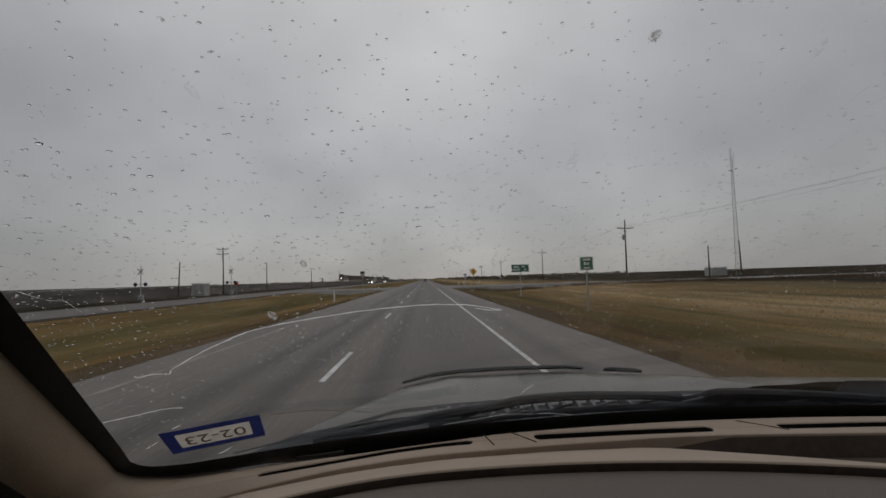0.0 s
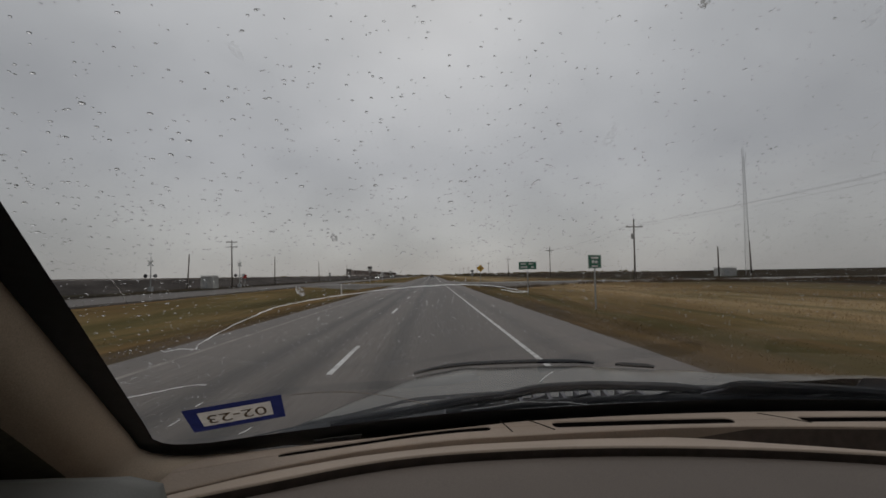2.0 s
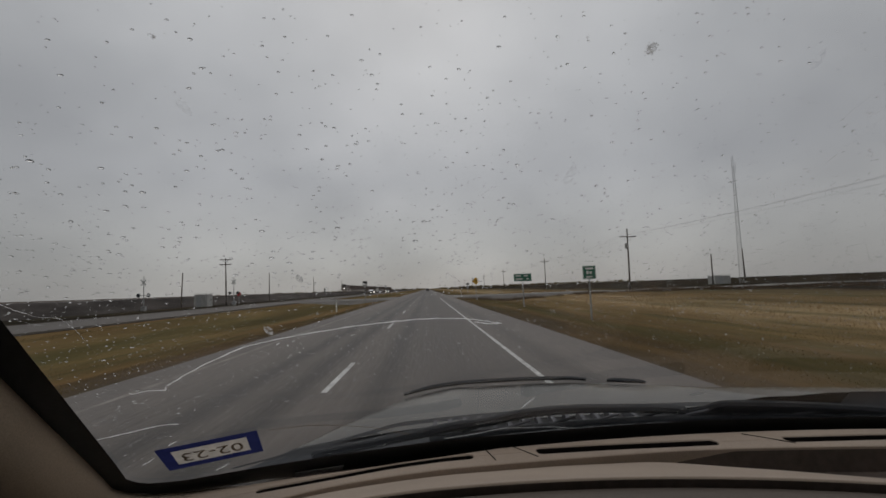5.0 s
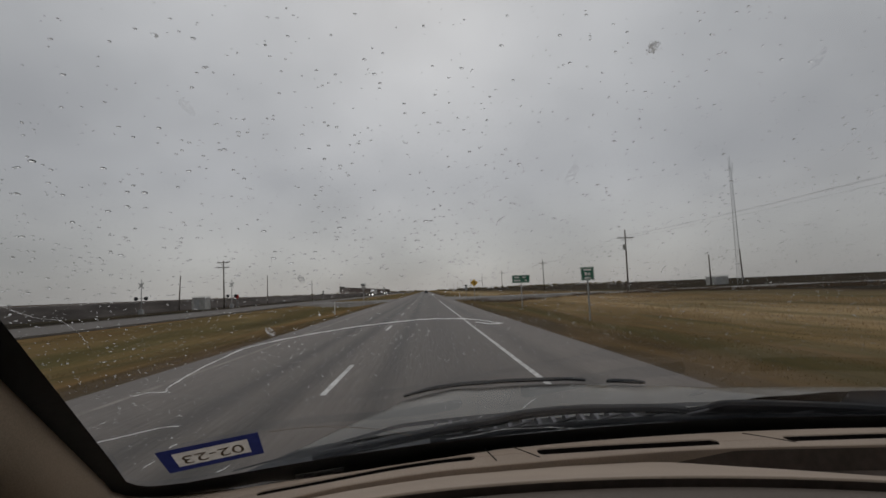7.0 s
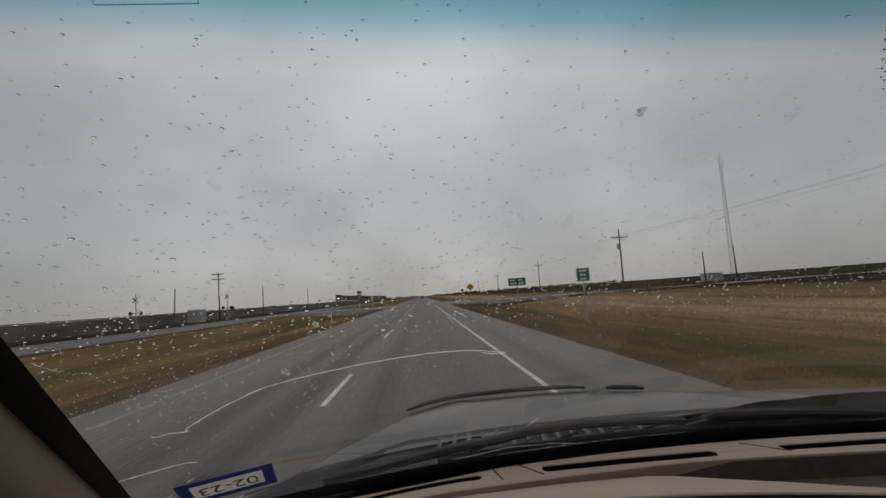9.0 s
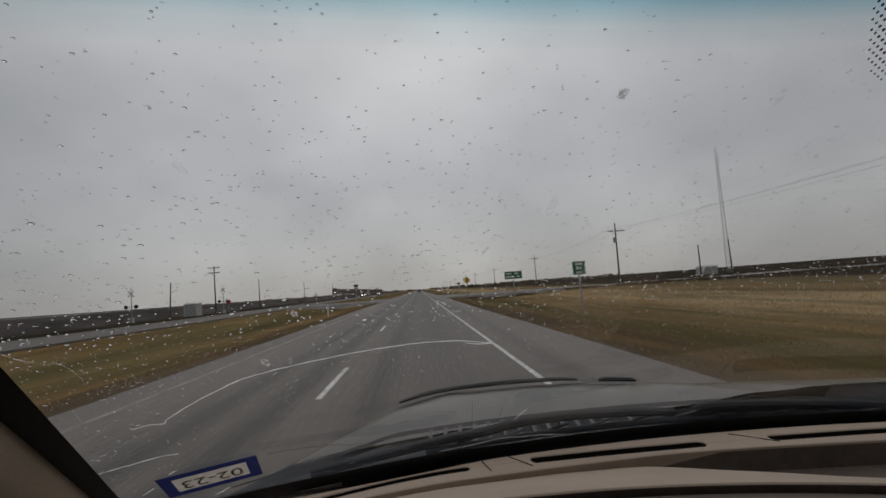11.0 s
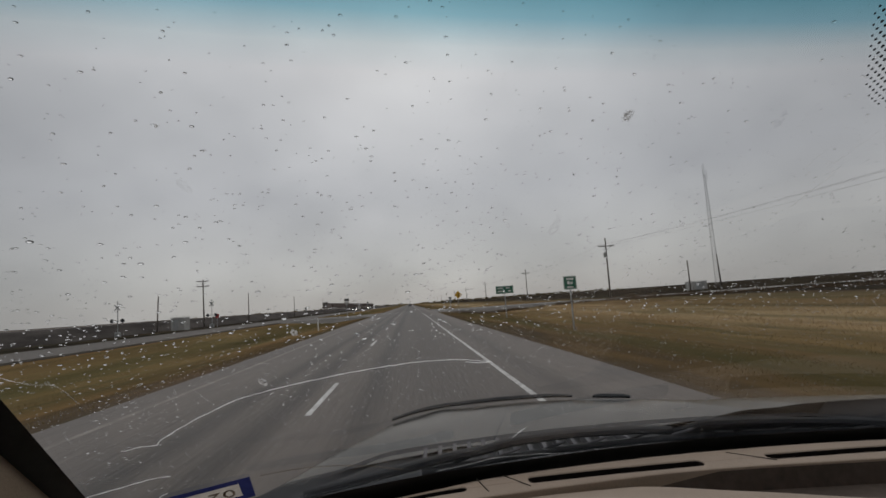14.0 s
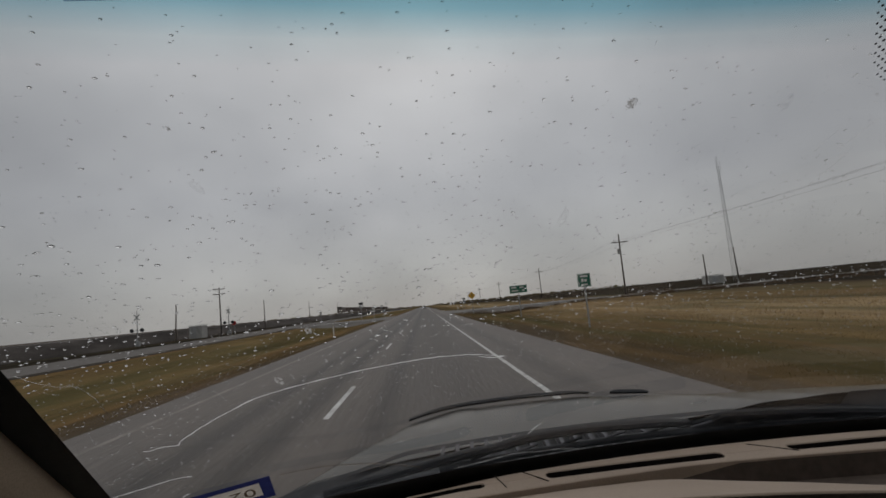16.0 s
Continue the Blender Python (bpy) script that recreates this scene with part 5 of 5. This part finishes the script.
route_marker("route_marker", (-22.5, 262, ground_at(-22.5, 262)), "tall dark plate and route shield in the median", True, scale=1.5)


def marker_post(at, label):
    s = thing("marker_post", label, "marker post", "marker posts", at=at)
    bm = bmesh.new()
    box(bm, (0, 0, 0.5), (0.10, 0.03, 1.25), bevel=0.008)
    part("stake", bm, M["sign_white"], s)
    bm = bmesh.new()
    box(bm, (0, -0.018, 1.0), (0.075, 0.006, 0.12))
    part("reflector", bm, M["steel"], s, "small reflector")


marker_post((-8.6, 46, ground_at(-8.6, 46)), "slim white marker post in the median grass")
marker_post((7.6, 110, ground_at(7.6, 110)), "slim white marker post beside the side road")


# ---- radio mast and its shed ----
def mast(x, y, h):
    s = thing("radio_mast", "slender grey lattice radio mast in the field", "mast", at=(x, y, ground_at(x, y)))
    w0, w1 = 0.55, 0.20
    legs = [(math.cos(a), math.sin(a)) for a in (0.5, 0.5 + math.tau / 3, 0.5 + 2 * math.tau / 3)]
    for cx, cy in legs:
        bm = bmesh.new()
        rod(bm, (cx * w0, cy * w0, -0.2), (cx * w1, cy * w1, h), 0.035, n=6)
        part("leg", bm, M["steel"], s)
    bm = bmesh.new()
    n = int(h / 0.7)
    for k in range(n):
        z0, z1 = h * k / n, h * (k + 1) / n
        a0, a1 = w0 + (w1 - w0) * k / n, w0 + (w1 - w0) * (k + 1) / n
        for i in range(3):
            p, q = legs[i], legs[(i + 1) % 3]
            rod(bm, (p[0] * a0, p[1] * a0, z0), (q[0] * a1, q[1] * a1, z1), 0.016, n=4)
            rod(bm, (p[0] * a1, p[1] * a1, z1), (q[0] * a1, q[1] * a1, z1), 0.014, n=4)
    part("lattice", bm, M["steel"], s, "crossed lattice bars")
    for dx, z in ((0.45, h - 1.2), (-0.3, h - 0.4), (0.0, h)):
        bm = bmesh.new()
        rod(bm, (dx, 0, z), (dx, 0, z + 2.2), 0.03, n=6)
        if dx:
            rod(bm, (0, 0, z + 0.1), (dx, 0, z + 0.1), 0.02, n=5)
        part("aerial", bm, M["steel"], s)


mast(59.8, 90, 22.6)
short = utility_pole("bare_pole", "short bare dark pole beside the mast", "poles by the mast", 5.6, [], r=0.15)
short.matrix_basis = pose(51.0, 85, ground_at(51, 85))
copy_thing(short, pose(58.9, 88, ground_at(59, 88) + 0.9, 0, -1.2, 0))


def shed(x, y, w, d, h, label):
    s = thing("equipment_shed", label, "shed", "sheds", at=(x, y, lerp(x, LAND)))
    bm = bmesh.new()
    box(bm, (0, 0, h / 2 - 0.1), (w, d, h + 0.2), bevel=0.02)
    part("wall", bm, M["hut"], s)
    bm = bmesh.new()
    box(bm, (0, 0, h + 0.13), (w + 0.3, d + 0.3, 0.08), bevel=0.02)
    part("roof", bm, M["steel"], s)
    bm = bmesh.new()
    box(bm, (-w * 0.15, -d / 2 - 0.025, h * 0.45), (0.9, 0.04, h * 0.85), bevel=0.01)
    door = part("door", bm, M["steel"], s)
    bm = bmesh.new()
    box(bm, (-w * 0.15 + 0.35, -d / 2 - 0.06, h * 0.45), (0.04, 0.04, 0.14))
    part("handle", bm, M["plastic"], door)


shed(55.2, 90, 2.9, 2.4, 1.5, "low grey equipment shed near the mast")
shed(-41.8, 92, 2.3, 2.3, 2.25, "grey metal railway equipment hut")


def pad():
    bm = bmesh.new()
    rows = []
    for k in range(25):
        t = k / 24
        cx, cy = 30 + 50 * t, 78 - 44 * t + 10 * t * t
        rows.append([(cx + 0.75 * d, cy + d + 0.6 * noise.noise(Vector((t * 9, d, 0))), land_z(cx + 0.75 * d, cy + d) + 0.10) for d in (-3.2, -1.1, 1.1, 3.2)])
    sheet(bm, rows)
    tagged(part("gravel_lane", bm, M["concrete"]), "pale gravel lane across the field", "lane", kind="structure")


pad()


def dry_weeds(spots, label, seed):
    """Clumps of bare brown weed stalks."""
    rng = np.random.default_rng(seed)
    verts, faces = [], []
    for cx, cy, spread, tall in spots:
        for _ in range(70):
            x, y = cx + spread * rng.normal(), cy + 1.6 * spread * rng.normal()
            z, h = land_z(x, y) - 0.05, tall * (0.4 + 0.6 * rng.random())
            a, b = rng.random() * math.tau, 0.35 * h
            w = 0.02 + 0.02 * rng.random()
            dx, dy = b * math.cos(a) * rng.random(), b * math.sin(a) * rng.random()
            k = len(verts)
            verts += [(x - w, y, z), (x + w, y, z), (x + w * 0.8 + 0.5 * dx, y + 0.5 * dy, z + 0.55 * h), (x + dx, y + dy, z + h)]
            faces.append((k, k + 1, k + 2, k + 3))
    me = bpy.data.meshes.new("dry_weeds")
    me.from_pydata(verts, [], faces)
    me.materials.append(M["weed_stalk"])
    tagged(new("dry_weeds", me), label, "weeds", kind="stuff")


wrng = random.Random(33)
dry_weeds([(30 + 24 * t + wrng.uniform(-1.5, 1.5), 71 - 40 * t + wrng.uniform(-2.0, 1.0), wrng.uniform(0.4, 1.0), wrng.uniform(0.5, 1.1)) for t in [k / 34 for k in range(35)]], "brown dry weed clumps along the gravel lane", 4)
dry_weeds([(wrng.uniform(6.5, 30), 78 - 2.5 * wrng.random(), wrng.uniform(0.3, 0.8), wrng.uniform(0.3, 0.7)) for _ in range(26)], "brown dry weeds on the bank of the side road", 5)


# ---- railway signals ----
def rail_signal(x, y, h, label):
    s = thing("railway_signal", label, "railway signal", "railway signals", at=(x, y, -0.25))
    bm = bmesh.new()
    rod(bm, (0, 0, 0), (0, 0, h), 0.075, 0.05, 10)
    part("mast", bm, M["steel"], s)
    bm = bmesh.new()
    box(bm, (0, 0, 0.35), (0.6, 0.6, 0.7), bevel=0.03)
    part("base", bm, M["steel"], s)
    for turn in (45, -45):
        bm = bmesh.new()
        box(bm, (0, -0.1, h - 1.0), (1.2, 0.015, 0.2), 0, turn, 0)
        part("crossbuck", bm, M["sign_white"], s, "white crossbuck blade")
    bm = bmesh.new()
    box(bm, (0, -0.06, 2.35), (1.9, 0.08, 0.08))
    arm = part("lamp_arm", bm, M["steel"], s)
    for dx in (-0.75, 0.75):
        bm = bmesh.new()
        rod(bm, (dx, -0.08, 2.35), (dx, -0.12, 2.35), 0.30, n=16)
        rod(bm, (dx, -0.12, 2.35), (dx, -0.30, 2.37), 0.16, n=12)
        part("lamp", bm, M["plastic"], arm, "dark hooded lamp")


rail_signal(-43.0, 75, 5.3, "railway crossing signal with crossbuck and dark lamps")
rail_signal(-37.8, 96, 5.5, "railway crossing signal with crossbuck and dark lamps")


# ---- freight train ----
def wheels(root, ys, z, r=0.46):
    for y in ys:
        for x in (-0.75, 0.75):
            bm = bmesh.new()
            rod(bm, (x - 0.07, y, z), (x + 0.07, y, z), r, n=16)
            part("wheel", bm, M["rail"], root)


def locomotive(y):
    s = thing("locomotive", "dirty orange-brown freight locomotive with lit headlights", "locomotive", at=(-53, y, 1.8))
    bm = bmesh.new()
    box(bm, (0, 11, 1.15), (2.9, 21, 0.5), bevel=0.05)
    part("frame", bm, M["rail"], s)
    bm = bmesh.new()
    box(bm, (0, 12.5, 2.7), (2.0, 17, 2.6), bevel=0.12)
    part("engine_hood", bm, M["train"], s)
    bm = bmesh.new()
    box(bm, (0, 3.6, 2.9), (2.9, 2.6, 3.0), bevel=0.15)
    cab = part("cab", bm, M["loco"], s)
    bm = bmesh.new()
    box(bm, (0, 1.3, 2.2), (1.9, 2.0, 1.6), bevel=0.2)
    part("nose", bm, M["loco"], s)
    for x in (-0.75, 0.75):
        bm = bmesh.new()
        box(bm, (x, 2.28, 3.75), (0.9, 0.04, 0.6), bevel=0.02)
        part("window", bm, M["side_glass"], cab)
        bm = bmesh.new()
        rod(bm, (x * 0.9, 0.02, 1.9), (x * 0.9, 0.12, 1.9), 0.16, n=12)
        part("ditch_light", bm, M["headlight"], s, "lit white lamp")
    wheels(s, (3, 5, 7, 15, 17, 19), 0.46)


def wagon():
    s = thing("wagon", "long dirty brown freight wagon", "wagon", "freight wagons", at=(-53, 330, 1.8))
    bm = bmesh.new()
    box(bm, (0, 8, 2.45), (2.9, 15.2, 2.9), bevel=0.08)
    body = part("body", bm, M["train"], s)
    bm = bmesh.new()
    for k in range(13):
        for x in (-1.48, 1.48):
            box(bm, (x, 1.0 + 1.15 * k, 2.45), (0.08, 0.10, 2.7))
    part("rib", bm, M["train"], body)
    bm = bmesh.new()
    box(bm, (0, 8, 0.95), (2.4, 15.8, 0.25))
    part("frame", bm, M["rail"], s)
    wheels(s, (1.6, 3.4, 12.6, 14.4), 0.46)
    return s


locomotive(306)
wg = wagon()
for k in range(1, 22):
    copy_thing(wg, pose(-53, 330 + 16.6 * k, 1.8))


# ---- other traffic ----
def vehicle(label, at, turn, paint, lit):
    """A small sport-utility car: body, glasshouse, wheels and lamps."""
    s = thing("suv", label, "car", at=at, turn=turn)
    bm = bmesh.new()
    box(bm, (0, 0, 0.72), (1.86, 4.6, 0.72), bevel=0.14)
    body = part("body", bm, paint, s)
    bm = bmesh.new()
    v = bmesh.ops.create_cube(bm, size=1.0, matrix=pose(0, -0.45, 1.36) @ Matrix.Diagonal((1.66, 3.0, 0.66, 1)))["verts"]
    for q in v:
        if q.co.z > 1.4:
            q.co.x *= 0.84
            q.co.y = -0.45 + (q.co.y + 0.45) * 0.78
    bmesh.ops.bevel(bm, geom=list(bm.edges), offset=0.06, segments=2, affect="EDGES")
    cab = part("cabin", bm, paint, s)
    for y, h in ((-1.83, -12), (0.93, 25)):
        bm = bmesh.new()
        box(bm, (0, y, 1.38), (1.30, 0.02, 0.42), h, 0, 0, 0.01)
        part("window", bm, M["side_glass"], cab)
    for x in (-0.8, 0.8):
        for y in (-1.4, 1.4):
            bm = bmesh.new()
            rod(bm, (x - 0.12, y, 0.34), (x + 0.12, y, 0.34), 0.34, n=18)
            wl = part("wheel", bm, M["tyre"], s)
            bm = bmesh.new()
            rod(bm, (x - 0.125, y, 0.34), (x + 0.125, y, 0.34), 0.2, n=14)
            part("rim", bm, M["steel"], wl)
        bm = bmesh.new()
        box(bm, (x * 0.92, -2.30, 0.92), (0.24, 0.06, 0.26), bevel=0.02)
        part("tail_lamp", bm, M["tail"], s, "red tail lamp")
        bm = bmesh.new()
        box(bm, (x * 0.85, 2.29, 0.78), (0.34, 0.06, 0.18), bevel=0.02)
        part("headlight", bm, M["headlight"] if lit else M["steel"], s, "lit headlight" if lit else "")
    bm = bmesh.new()
    box(bm, (0, -2.31, 0.72), (0.5, 0.03, 0.16))
    part("plate", bm, M["plate"], body)
    return s


vehicle("dark car driving ahead in the same lane", (0.0, 265, 0.0), 0, M["car_dark"], False)
vehicle("oncoming silver car with lit headlights", (-27.3, 330, 0.02), 180, M["car_light"], True)
vehicle("oncoming dark car with lit headlights", (-25.3, 226, 0.02), 180, M["car_dark"], True)


# ---- far edge of the land ----
def tree_line():
    """Low scrub far off on the skyline."""
    rng = random.Random(9)
    t = bmesh.new()
    bmesh.ops.create_icosphere(t, subdivisions=1, radius=1.0)
    ball = np.array([v.co[:] for v in t.verts])
    tri = np.array([[v.index for v in f.verts] for f in t.faces])
    t.free()
    vs, fs = [], []
    for _ in range(420):
        x = rng.choice((-1, 1)) * rng.uniform(10, 420)
        y = rng.uniform(900, 1250)
        h = rng.uniform(1.2, 4.5)
        for _ in range(6):
            c = np.array((x + rng.uniform(-3, 3), y + rng.uniform(-2, 2), lerp(x, LAND) + rng.uniform(0.2, 0.8) * h))
            r = rng.uniform(0.5, 1.3) * h * 0.35
            fs.append(tri + len(vs) * len(ball))
            vs.append(c + r * ball * (rng.uniform(0.8, 1.8), 1, rng.uniform(0.5, 1)))
    me = bpy.data.meshes.new("scrub")
    me.from_pydata(np.concatenate(vs).tolist(), [], np.concatenate(fs).tolist())
    me.materials.append(M["weed"])
    tagged(new("scrub", me), "low bare scrub along the far skyline", "scrub", kind="stuff")


tree_line()
